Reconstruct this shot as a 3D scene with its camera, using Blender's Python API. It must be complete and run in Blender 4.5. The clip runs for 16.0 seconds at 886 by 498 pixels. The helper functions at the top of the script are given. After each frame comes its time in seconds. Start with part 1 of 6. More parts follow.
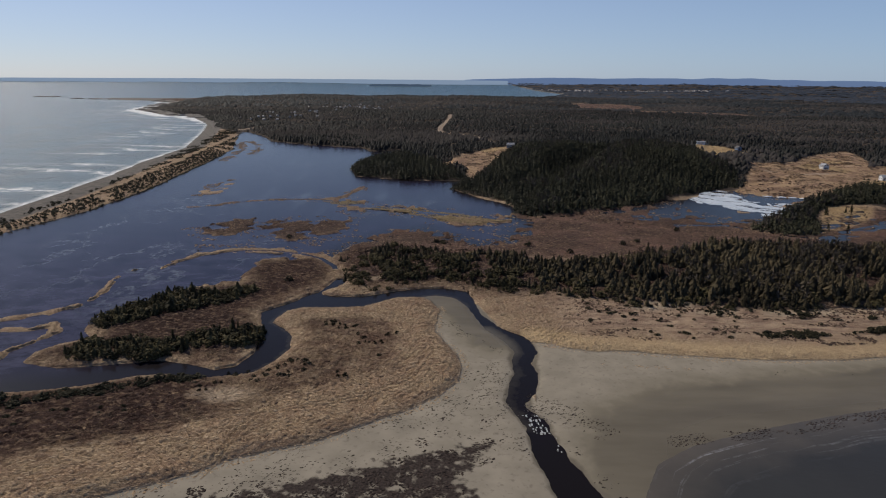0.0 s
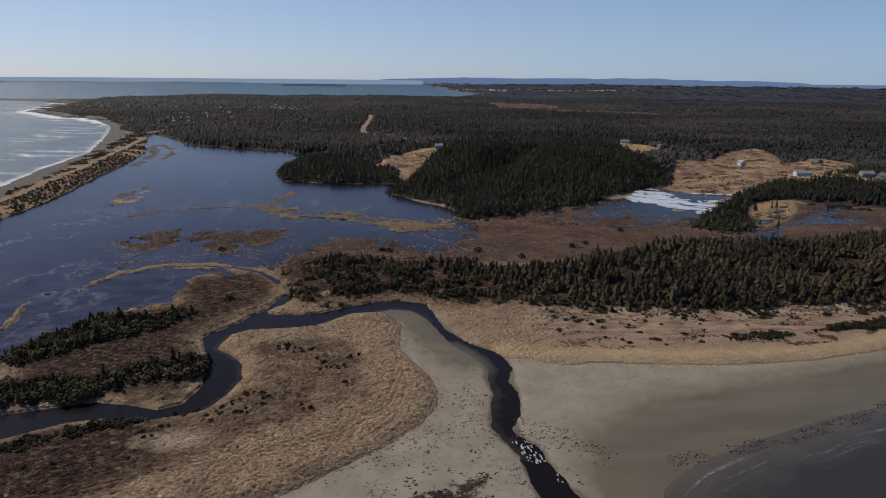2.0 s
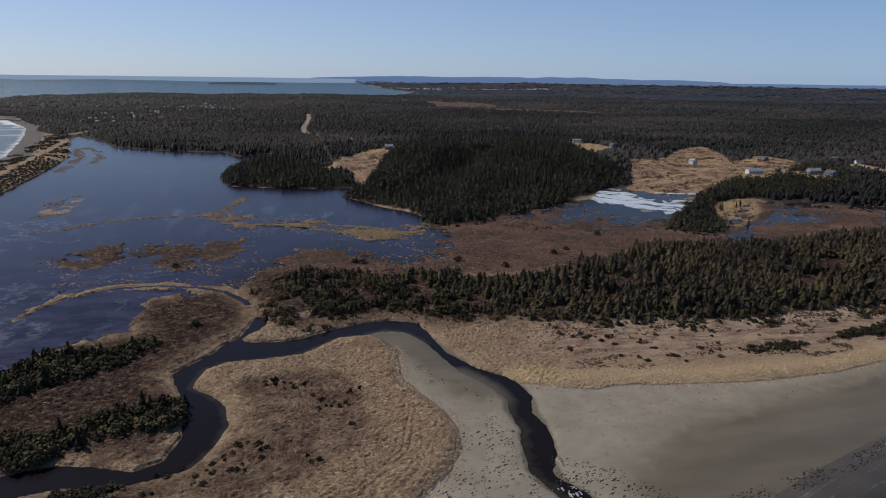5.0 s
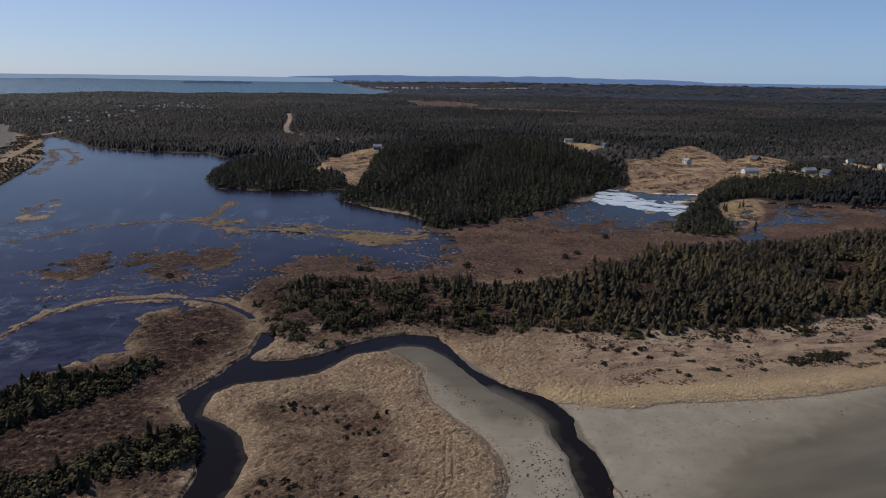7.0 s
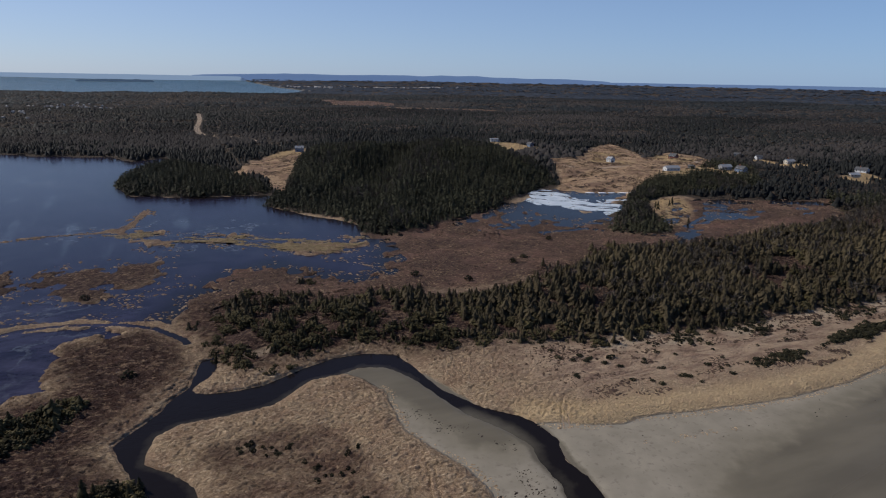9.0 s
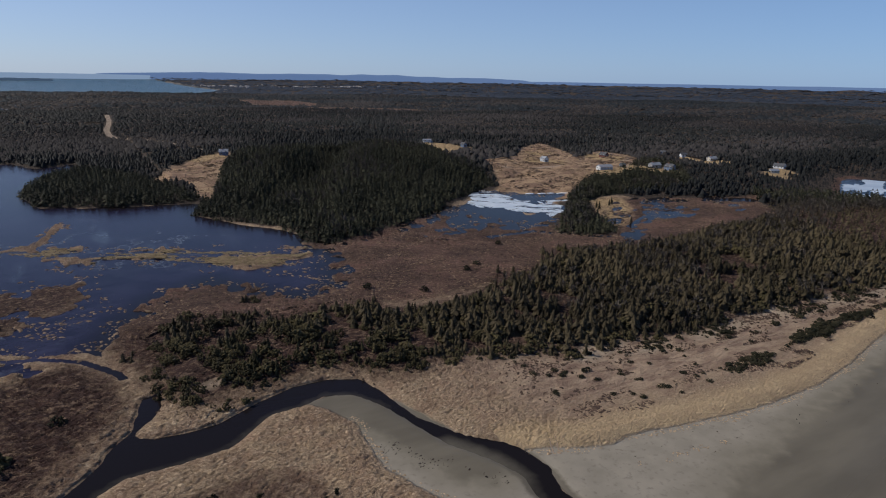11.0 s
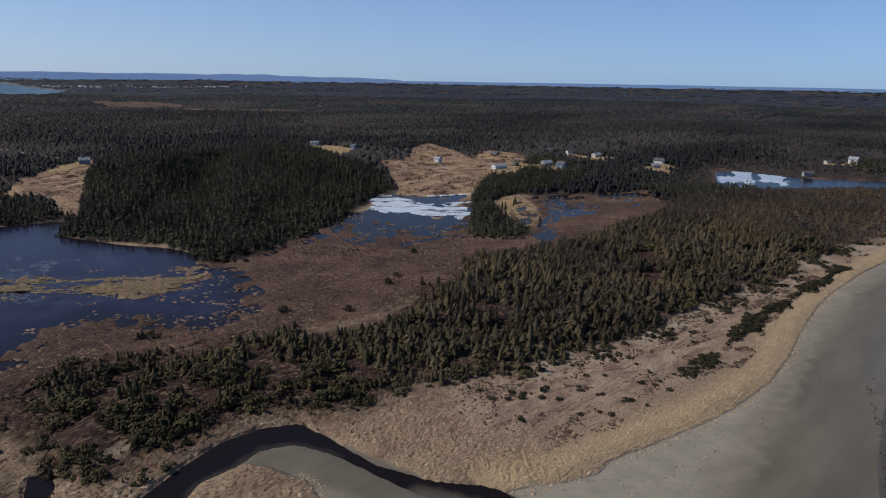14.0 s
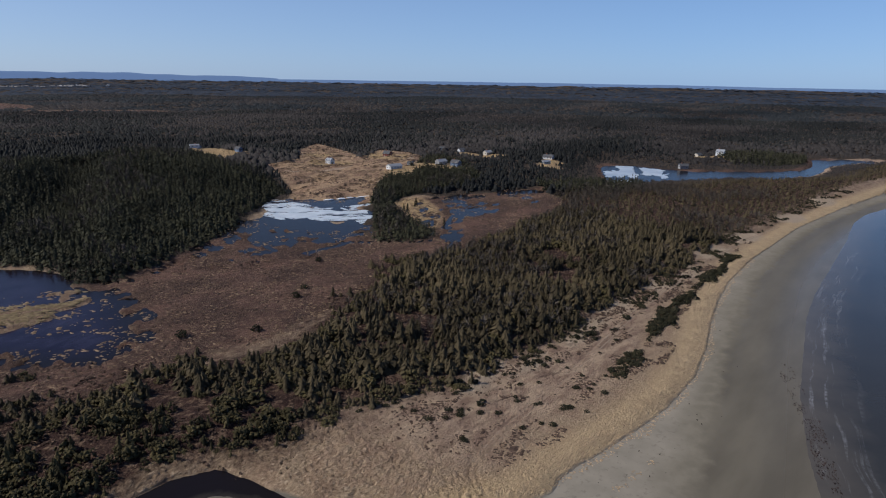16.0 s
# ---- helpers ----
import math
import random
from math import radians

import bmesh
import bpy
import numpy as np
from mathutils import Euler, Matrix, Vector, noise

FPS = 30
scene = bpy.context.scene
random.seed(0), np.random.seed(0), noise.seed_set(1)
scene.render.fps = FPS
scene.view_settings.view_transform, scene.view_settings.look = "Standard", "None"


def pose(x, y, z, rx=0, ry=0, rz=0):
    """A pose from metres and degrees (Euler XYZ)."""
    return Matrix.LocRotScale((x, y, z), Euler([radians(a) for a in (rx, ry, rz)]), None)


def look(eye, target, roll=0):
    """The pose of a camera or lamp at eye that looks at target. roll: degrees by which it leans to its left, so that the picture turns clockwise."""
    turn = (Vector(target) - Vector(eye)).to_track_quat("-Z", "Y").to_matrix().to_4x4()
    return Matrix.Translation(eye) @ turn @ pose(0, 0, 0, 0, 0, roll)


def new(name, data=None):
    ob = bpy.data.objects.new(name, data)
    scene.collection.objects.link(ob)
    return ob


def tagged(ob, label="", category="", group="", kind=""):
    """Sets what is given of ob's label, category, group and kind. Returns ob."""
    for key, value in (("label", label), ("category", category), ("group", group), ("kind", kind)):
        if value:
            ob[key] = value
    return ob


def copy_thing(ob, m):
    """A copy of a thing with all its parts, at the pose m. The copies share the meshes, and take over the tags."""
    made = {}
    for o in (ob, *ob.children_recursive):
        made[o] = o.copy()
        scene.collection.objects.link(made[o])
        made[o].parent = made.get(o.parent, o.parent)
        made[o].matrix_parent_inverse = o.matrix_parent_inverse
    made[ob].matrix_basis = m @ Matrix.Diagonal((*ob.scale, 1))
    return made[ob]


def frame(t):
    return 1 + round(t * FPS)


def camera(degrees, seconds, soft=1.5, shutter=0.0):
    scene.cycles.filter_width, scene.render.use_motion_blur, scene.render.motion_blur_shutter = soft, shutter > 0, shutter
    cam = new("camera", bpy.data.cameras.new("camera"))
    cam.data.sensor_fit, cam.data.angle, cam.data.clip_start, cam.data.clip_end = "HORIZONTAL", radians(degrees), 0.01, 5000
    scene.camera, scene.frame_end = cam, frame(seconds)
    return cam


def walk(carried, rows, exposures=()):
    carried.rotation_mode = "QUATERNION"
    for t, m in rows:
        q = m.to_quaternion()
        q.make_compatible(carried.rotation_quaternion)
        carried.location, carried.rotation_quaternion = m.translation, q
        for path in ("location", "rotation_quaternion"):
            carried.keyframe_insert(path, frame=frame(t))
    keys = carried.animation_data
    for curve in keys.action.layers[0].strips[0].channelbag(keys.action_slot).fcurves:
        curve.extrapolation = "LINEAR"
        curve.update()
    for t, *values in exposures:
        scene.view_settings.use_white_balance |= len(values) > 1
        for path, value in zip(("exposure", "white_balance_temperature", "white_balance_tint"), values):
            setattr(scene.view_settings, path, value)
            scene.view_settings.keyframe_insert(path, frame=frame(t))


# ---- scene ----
cam = camera(68.70, 16.0, 1.1)
PATH = [
    (0, look((-0.00, -0.00, 90.00), (0.00, 96.64, 64.31), 0.42)),
    (0.5, look((-3.94, 4.20, 89.94), (-0.81, 100.79, 64.24), 0.42)),
    (1, look((-7.67, 8.36, 89.92), (-1.04, 104.78, 64.25), 0.45)),
    (1.5, look((-11.44, 12.58, 89.94), (-0.39, 108.61, 64.30), 0.50)),
    (2, look((-14.91, 17.01, 89.94), (-2.35, 112.85, 64.30), 0.53)),
    (2.5, look((-18.21, 21.38, 89.91), (-4.24, 117.02, 64.24), 0.55)),
    (3, look((-21.40, 25.60, 89.89), (-5.54, 120.95, 64.22), 0.58)),
    (3.5, look((-24.57, 29.92, 89.87), (-6.38, 124.84, 64.21), 0.61)),
    (6, look((-38.81, 52.27, 89.19), (-14.71, 145.83, 63.38), 0.74)),
    (6.5, look((-41.65, 56.99, 88.96), (-16.72, 150.32, 63.14), 0.76)),
    (7, look((-44.24, 61.57, 88.70), (-18.37, 154.65, 62.89), 0.78)),
    (7.5, look((-46.72, 66.13, 88.53), (-19.05, 158.70, 62.73), 0.82)),
    (8, look((-49.05, 70.79, 88.47), (-17.92, 162.26, 62.69), 0.89)),
    (8.5, look((-51.22, 75.54, 88.51), (-16.42, 165.68, 62.75), 0.95)),
    (9, look((-53.00, 80.13, 88.55), (-14.98, 168.96, 62.80), 1.00)),
    (11.5, look((-59.71, 103.56, 89.40), (-8.44, 185.49, 63.71), 1.06)),
    (12, look((-60.66, 108.30, 89.42), (-6.38, 188.27, 63.77), 1.06)),
    (12.5, look((-61.35, 113.03, 89.24), (-4.35, 191.10, 63.64), 1.05)),
    (13, look((-61.95, 117.87, 89.01), (-2.53, 194.14, 63.46), 1.03)),
    (13.5, look((-62.24, 122.61, 88.87), (-0.39, 196.93, 63.37), 1.01)),
    (14, look((-62.48, 127.12, 88.73), (1.18, 199.92, 63.25), 0.99)),
    (14.5, look((-62.67, 131.38, 88.70), (4.63, 200.82, 63.22), 0.98)),
    (15, look((-62.34, 135.62, 88.73), (9.53, 200.32, 63.25), 0.98)),
    (15.5, look((-61.77, 139.90, 88.75), (10.87, 203.73, 63.28), 0.97)),
    (16, look((-61.21, 144.12, 88.77), (14.47, 204.33, 63.32), 0.97)),
]
walk(cam, PATH, [(0, 0.0, 6700, 10), (3.5, 0.0, 6450, 10), (9, 0.0, 6250, 10), (12.5, 0.04, 6150, 10), (16, 0.11, 6100, 10)])

# ---- light ----
SUN_AZ, SUN_EL = radians(44), radians(40)      # left of the first view's heading, above the horizon
world = bpy.data.worlds.new("sky")
scene.world = world
world.use_nodes = True
wn = world.node_tree
sky = wn.nodes.new("ShaderNodeTexSky")
sky.sky_type, sky.sun_disc = "NISHITA", False
sky.sun_elevation, sky.sun_rotation = SUN_EL, -SUN_AZ
sky.altitude, sky.air_density, sky.dust_density, sky.ozone_density = 90, 0.7, 0.35, 2.0
wn.nodes["Background"].inputs[1].default_value = 0.075
veil = wn.nodes.new("ShaderNodeMix")           # pale haze, thickest low over the horizon
veil.data_type = "RGBA"
upward = wn.nodes.new("ShaderNodeSeparateXYZ")
wn.links.new(wn.nodes.new("ShaderNodeTexCoord").outputs["Generated"], upward.inputs[0])
thick = wn.nodes.new("ShaderNodeMapRange")
thick.inputs[2].default_value, thick.inputs[3].default_value, thick.inputs[4].default_value = 0.45, 0.58, 0.0
wn.links.new(upward.outputs[2], thick.inputs[0])
wn.links.new(thick.outputs[0], veil.inputs[0])
sunward = wn.nodes.new("ShaderNodeVectorMath")
sunward.operation = "DOT_PRODUCT"
sunward.inputs[1].default_value = (-math.sin(SUN_AZ), math.cos(SUN_AZ), 0)
wn.links.new(wn.nodes["Texture Coordinate"].outputs["Generated"], sunward.inputs[0])
glare = wn.nodes.new("ShaderNodeMapRange")
glare.inputs[1].default_value, glare.inputs[2].default_value = -0.4, 1.0
wn.links.new(sunward.outputs["Value"], glare.inputs[0])
tone = wn.nodes.new("ShaderNodeMix")
tone.data_type = "RGBA"
tone.inputs[6].default_value, tone.inputs[7].default_value = (3.9, 6.0, 8.0, 1), (6.0, 6.6, 6.7, 1)
wn.links.new(glare.outputs[0], tone.inputs[0])
wn.links.new(tone.outputs[2], veil.inputs[7])
wn.links.new(sky.outputs[0], veil.inputs[6])
cool = wn.nodes.new("ShaderNodeMix")
cool.data_type, cool.blend_type = "RGBA", "MULTIPLY"
cool.inputs[0].default_value, cool.inputs[7].default_value = 1.0, (0.90, 0.975, 1.18, 1)
wn.links.new(veil.outputs[2], cool.inputs[6])
wn.links.new(cool.outputs[2], wn.nodes["Background"].inputs[0])
sun = new("sun", bpy.data.lights.new("sun", "SUN"))
sun.data.energy, sun.data.angle, sun.data.color = 3.9, radians(0.55), (1.0, 0.92, 0.80)
sun.matrix_world = look((0, 0, 0), (math.sin(SUN_AZ) * math.cos(SUN_EL), -math.cos(SUN_AZ) * math.cos(SUN_EL), -math.sin(SUN_EL)))
scene.view_settings.exposure = 0.0

# ---- the plan ----
CREEK_OUT = [(-139, 187), (-134, 192), (-122, 188), (-106, 191), (-90, 194), (-80, 191), (-72, 188), (-66, 191), (-63, 201), (-64, 212), (-67, 224), (-71, 240), (-64, 249), (-60, 255), (-59, 263), (-55, 266), (-52, 270), (-50, 275), (-50, 281), (-50, 291), (-46, 289), (-44, 282), (-44, 277), (-47, 270), (-50, 267), (-52, 264), (-51, 262), (-48, 260), (-41, 259), (-32, 260), (-22, 266), (-9, 271), (1, 271), (10, 267), (13, 257), (14, 246), (15, 238), (22, 225), (29, 217), (31, 212), (32, 203), (30, 195), (29, 183), (24, 164), (28, 157), (29, 145), (33, 135), (38, 118), (40, 104), (40, 96)]
CREEK_IN = [(-140, 169), (-117, 173), (-106, 176), (-100, 180), (-93, 183), (-85, 184), (-75, 181), (-67, 183), (-59, 186), (-54, 195), (-52, 205), (-54, 216), (-58, 223), (-64, 229), (-64, 233), (-62, 241), (-56, 245), (-44, 245), (-32, 247), (-19, 258), (-10, 259), (-3, 262), (5, 259), (10, 248), (13, 236), (16, 223), (22, 212), (24, 203), (22, 196), (23, 186), (18, 169), (19, 164), (23, 154), (23, 145), (24, 136), (27, 118), (28, 104), (28, 96)]
LAGOON = [(-140, 169), (-200, 150), (-245, 200), (-257, 364), (-243, 430), (-240, 508), (-252, 680), (-265, 816), (-319, 1013), (-336, 1098), (-281, 1016), (-245, 928), (-170, 871), (-107, 847), (-87, 800), (-56, 827), (-51, 779), (-76, 744), (-91, 685), (-92, 649), (-80, 598), (-35, 579), (1, 577), (17, 575), (7, 532), (28, 492), (46, 468), (52, 452), (50, 423), (57, 413), (54, 395), (39, 357), (21, 345), (5, 360), (-12, 385), (-33, 373), (-49, 340), (-57, 323), (-55, 300), (-70, 250), (-75, 200), (-105, 184)]
LOOP = [(-135, 192), (-136, 199), (-133, 205), (-127, 210), (-124, 213), (-130, 219), (-132, 224), (-130, 231), (-124, 244), (-119, 258), (-113, 267), (-104, 272), (-93, 275), (-90, 279), (-97, 287), (-95, 296), (-94, 309), (-81, 316), (-72, 318), (-76, 327), (-64, 324), (-54, 310), (-48, 290), (-48, 285), (-53, 266), (-58, 260), (-64, 249), (-71, 240), (-67, 224), (-64, 212), (-63, 201), (-66, 191), (-72, 188), (-80, 191), (-90, 194), (-106, 191), (-122, 188)]
RIDGE = [(-49, 288), (-53, 310), (-62, 321), (-85, 331), (-106, 333), (-127, 324), (-134, 305), (-138, 290)]
RIDGE_WEST = [(-143, 299), (-148, 293), (-150, 281), (-146, 268), (-145, 255), (-148, 244), (-154, 238), (-161, 233), (-170, 227)]
GUT = [(-52, 300), (-53, 304), (-62, 318), (-73, 326), (-91, 332), (-106, 332), (-115, 327), (-118, 323)]
OCEAN = [(-700, -60), (-290, 300), (-293, 419), (-298, 493), (-306, 596), (-320, 700), (-328, 831), (-388, 1059), (-445, 1247), (-575, 1507), (-624, 1501), (-794, 1735), (-900, 2200), (-1050, 2380), (-1290, 2470), (-1290, 2560), (-980, 2560), (-700, 2950), (-434, 2900), (-226, 3120), (32, 2850), (267, 2800), (440, 3000), (654, 3600), (640, 4500), (1000, 12000), (-12000, 12000), (-12000, -300), (-1000, -160)]
BAY = [(40, 100), (45, 125), (52, 138), (63, 146), (80, 153), (108, 162), (141, 170), (179, 176), (217, 182), (252, 185), (310, 187), (380, 190), (440, 194), (480, 192), (530, 180), (620, 150), (900, 60), (2500, -300), (12000, -2500), (12000, -12000), (-12000, -12000), (-12000, -300), (-1000, -160), (-700, -60), (-300, 20), (-140, 60), (-80, 82), (-30, 95), (0, 100), (18, 112), (28, 112)]
POND_A = [(173, 485), (209, 514), (246, 539), (241, 518), (255, 500), (282, 499), (243, 455), (211, 425), (195, 407), (176, 419), (163, 432), (141, 430), (135, 441), (155, 463)]
POND_B = [(311, 449), (341, 440), (380, 422), (410, 417), (377, 396), (364, 405), (330, 402), (307, 393), (289, 390), (271, 387), (242, 372), (218, 358), (216, 363), (240, 381), (262, 398), (295, 427)]
EAST_RIM = [(322, 453), (339, 442), (363, 433), (385, 423), (405, 413)]
EAST_POOL = [(292, 414), (311, 406), (305, 396), (289, 393), (280, 398), (263, 388), (272, 398)]
EAST_CHANNEL = [(318, 450), (300, 426), (277, 405), (251, 390), (240, 378), (234, 366), (220, 360), (208, 354)]
POND_C = [(575, 441), (606, 448), (616, 418), (612, 384), (632, 349), (672, 304), (719, 276), (755, 272), (840, 288), (890, 232), (880, 212), (822, 246), (760, 262), (721, 256), (678, 258), (631, 279), (602, 313), (547, 349), (492, 380), (484, 388), (513, 407)]
SPIT_SAND = [(-10, 260), (-5, 253), (-1, 243), (-2, 234), (-3, 221), (1, 210), (5, 199), (6, 189), (5, 181), (0, 172), (-10, 162), (-21, 154), (-32, 146), (-42, 142), (-52, 137), (-59, 131), (-67, 127), (-90, 115), (-140, 90), (-140, 0), (60, 0), (45, 125), (27, 160), (26, 200), (20, 230), (14, 250), (5, 262)]
BEACH = [(31, 212), (38, 209), (45, 205), (52, 203), (59, 204), (72, 202), (90, 199), (110, 197), (133, 198), (157, 202), (186, 209), (216, 215), (245, 219), (292, 221), (344, 220), (392, 219), (491, 208), (598, 189), (900, 110), (2500, -250), (2500, -900), (0, 0), (20, 120), (27, 170), (29, 195)]
WET = [(30, 60), (36, 128), (38, 145), (43, 160), (55, 170), (71, 178), (104, 184), (130, 189), (163, 196), (201, 202), (254, 209), (304, 212), (354, 212), (422, 209), (531, 192), (900, 95), (2500, -280), (2500, -900), (0, 0)]
BROWN = [(-120, 159), (-92, 166), (-72, 176), (-54, 186), (-48, 198), (-44, 212), (-52, 226), (-38, 231), (-24, 229), (-17, 218), (-18, 200), (-30, 185), (-40, 173), (-54, 166), (-70, 155), (-92, 144), (-125, 130)]
MARSH = [(-57, 323), (-49, 340), (-33, 373), (-12, 385), (5, 360), (21, 345), (39, 357), (54, 395), (53, 430), (65, 428), (84, 436), (108, 444), (150, 470), (195, 420), (240, 400), (290, 445), (420, 440), (400, 380), (300, 345), (190, 345), (130, 335), (70, 318), (30, 325), (0, 320), (-45, 295)]
WOOD_STRIP = [(-47, 330), (-30, 345), (-12, 338), (5, 328), (26, 330), (40, 316), (60, 309), (78, 311), (105, 328), (135, 336), (161, 350), (218, 346), (262, 349), (309, 359), (361, 364), (400, 400), (560, 327), (620, 280), (683, 250), (824, 208), (880, 120), (673, 197), (544, 223), (416, 234), (332, 243), (247, 243), (182, 243), (134, 244), (115, 244), (97, 248), (83, 243), (68, 252), (54, 255), (46, 261), (35, 260), (24, 260), (16, 263), (10, 272), (1, 275), (-15, 273), (-25, 271), (-36, 269), (-44, 282), (-44, 301)]
HILL = [(5, 534), (26, 499), (46, 475), (51, 455), (47, 431), (60, 425), (84, 436), (112, 450), (136, 463), (168, 485), (209, 516), (249, 546), (272, 600), (276, 680), (235, 790), (95, 800), (60, 706), (36, 625), (22, 575)]
POINT = [(-80, 600), (-35, 581), (1, 579), (17, 577), (20, 590), (7, 661), (-50, 780), (-76, 744), (-91, 685), (-92, 649)]
ISLET = [(200, 411), (192, 392), (204, 379), (222, 376), (236, 386), (241, 412), (262, 446), (296, 472), (331, 472), (367, 464), (401, 467), (474, 545), (478, 585), (431, 599), (374, 567), (308, 511), (266, 478)]
ISLET_FIELD = [(279, 463), (296, 466), (308, 462), (300, 446), (287, 428), (265, 407), (240, 389), (233, 392), (247, 414), (262, 440)]
FIELD_A = [(24, 563), (20, 592), (22, 639), (7, 661), (-7, 665), (26, 738), (47, 772), (75, 810), (94, 826), (68, 727), (46, 650), (33, 603)]
FIELD_B = [(229, 513), (221, 488), (234, 471), (262, 468), (318, 516), (392, 558), (465, 588), (511, 652), (484, 676), (427, 647), (468, 723), (487, 788), (416, 736), (359, 666), (315, 653), (316, 677), (283, 597), (256, 550)]
WOODS = [(-445, 1250), (-345, 1120), (-281, 1022), (-245, 934), (-170, 877), (-110, 845), (-97, 803), (-62, 812), (-56, 780), (20, 640), (22, 575), (249, 546), (318, 516), (331, 470), (420, 428), (400, 385), (560, 327), (673, 240), (880, 150), (2500, -230), (12000, -2300), (12000, 12000), (1000, 12000), (660, 4500), (670, 3600), (440, 2960), (267, 2770), (32, 2820), (-226, 3080), (-434, 2860), (-700, 2900), (-880, 2500), (-850, 2200), (-740, 1740), (-590, 1540)]
ISLE_A = [(-132, 226), (-129, 233), (-124, 240), (-119, 249), (-112, 256), (-102, 258), (-90, 259), (-82, 267), (-78, 266), (-80, 257), (-89, 246), (-101, 239), (-111, 230), (-116, 223), (-122, 219)]
ISLE_B = [(-124, 193), (-124, 198), (-121, 204), (-113, 206), (-101, 206), (-91, 209), (-84, 213), (-78, 216), (-70, 220), (-65, 218), (-64, 211), (-67, 206), (-73, 204), (-82, 201), (-89, 198), (-97, 196), (-105, 194), (-114, 193), (-119, 192)]
REED_A = [(-150, 382), (-147, 396), (-136, 398), (-134, 409), (-123, 416), (-116, 400), (-106, 414), (-95, 404), (-85, 407), (-59, 406), (-61, 389), (-65, 374), (-79, 367), (-85, 354), (-102, 370), (-112, 384), (-120, 372), (-130, 365)]
REED_B = [(-96, 483), (-88, 487), (-75, 488), (-63, 476), (-58, 464), (-45, 458), (-33, 460), (-11, 443), (11, 432), (28, 420), (44, 430), (44, 412), (16, 397), (-8, 415), (-13, 424), (-30, 437), (-44, 440), (-56, 437), (-72, 454), (-84, 470)]
REED_LINE = [(-180, 448), (-162, 456), (-158, 464), (-151, 469), (-137, 476), (-121, 480), (-109, 481), (-96, 483), (-85, 486), (-78, 489), (-74, 508), (-68, 541)]
REED_BEDS = [[(-240, 706), (-243, 745), (-250, 810), (-282, 910)], [(-272, 917), (-251, 881), (-233, 820), (-228, 772)], [(-196, 528), (-194, 547), (-188, 572)], [(-188, 494), (-184, 501), (-182, 509)], [(-180, 448), (-162, 456), (-151, 469), (-121, 480), (-96, 484)], [(-78, 489), (-74, 508), (-68, 541)]]
REED_C = [(-195, 500), (-196, 560), (-180, 565), (-172, 500)]
BAR_PATH = [(-268, 400), (-272, 560), (-280, 700), (-288, 770), (-298, 850), (-310, 950), (-330, 1060)]
BAR_SHRUB = [(-262, 300), (-277, 389), (-272, 440), (-275, 520), (-292, 678), (-338, 964), (-358, 1090), (-332, 1092), (-314, 1012), (-259, 816), (-246, 680), (-234, 508), (-237, 430), (-251, 364)]
REED_D = [(-160, 220), (-149, 220), (-144, 225), (-140, 217), (-142, 208), (-145, 203), (-147, 195)]
BOGS = [[(420, 2000), (440, 2330), (630, 2340), (640, 2100), (560, 1900)], [(438, 1780), (630, 1760), (790, 1640), (775, 1760), (640, 1850), (450, 1840)]]
CLEARINGS = [(296, 741, 13), (292, 726, 12), (288, 706, 11), (298, 708, 12), (308, 745, 13), (304, 716, 15), (296, 698, 12), (318, 708, 12), (376, 546, 15), (362, 533, 16), (76, 785, 20), (450, 625, 22), (432, 560, 14), (430, 535, 24), (545, 560, 20), (540, 588, 16), (545, 485, 20), (515, 468, 14), (582, 352, 14), (735, 360, 18), (715, 380, 14), (400, 555, 18)]
TRACK = [(37, 206), (41, 214), (46, 220), (56, 223), (71, 225), (100, 227), (134, 230), (187, 235), (233, 237), (280, 236), (336, 234), (386, 228)]
BANK_BUSH = [(-45, 283), (-44, 307), (-39, 318), (-31, 311), (-19, 284), (-17, 272), (-23, 267), (-30, 266), (-38, 276)]
SPIT_RUTS = [(-95, 142), (-86, 146), (-74, 150), (-63, 154), (-43, 160), (-22, 167), (-9, 181), (-3, 202)]
RUTS = [(-56, 130), (-53, 142), (-52, 149), (-50, 156), (-48, 165)]
CREASE_LINES = [[(-106, 137), (-101, 142), (-94, 144), (-87, 147), (-78, 150), (-71, 154), (-61, 157), (-48, 162), (-40, 165), (-31, 170), (-22, 176), (-16, 184)], [(-75, 136), (-66, 137), (-55, 140), (-47, 145), (-36, 148), (-23, 154)]]
HILL_VALLEY = [(40, 470), (59, 510), (86, 562), (122, 632), (160, 701), (190, 760)]
VILLAGE_ROAD = [(275, 652), (282, 626), (330, 602), (397, 594), (442, 597), (476, 612), (520, 640), (620, 640)]
SCRUB = [(-150, 150), (-126, 167), (-112, 171), (-97, 176), (-83, 181), (-65, 180), (-50, 187), (-40, 200), (-36, 215), (-47, 226), (-34, 232), (-18, 214), (-16, 196), (-31, 177), (-47, 172), (-56, 163), (-78, 147), (-96, 142), (-135, 120)]
CHANNELS = [[(58, 420), (72, 424), (90, 432), (115, 440), (140, 452), (160, 466)], [(150, 436), (168, 418), (178, 402), (196, 386), (206, 374), (224, 369), (240, 368)], [(118, 398), (140, 404), (160, 400), (178, 402)]]
POOLS = [(85, 418), (110, 432), (150, 446), (185, 420), (190, 398), (160, 388), (120, 392)]
FAR_LANE = [(-345, 1090), (-324, 1151), (-298, 1220), (-263, 1284), (-200, 1330)]
ROAD = [(60, 1720), (16, 1596), (10, 1384), (-5, 1213), (-7, 1108), (-2, 1060), (40, 960), (79, 850)]

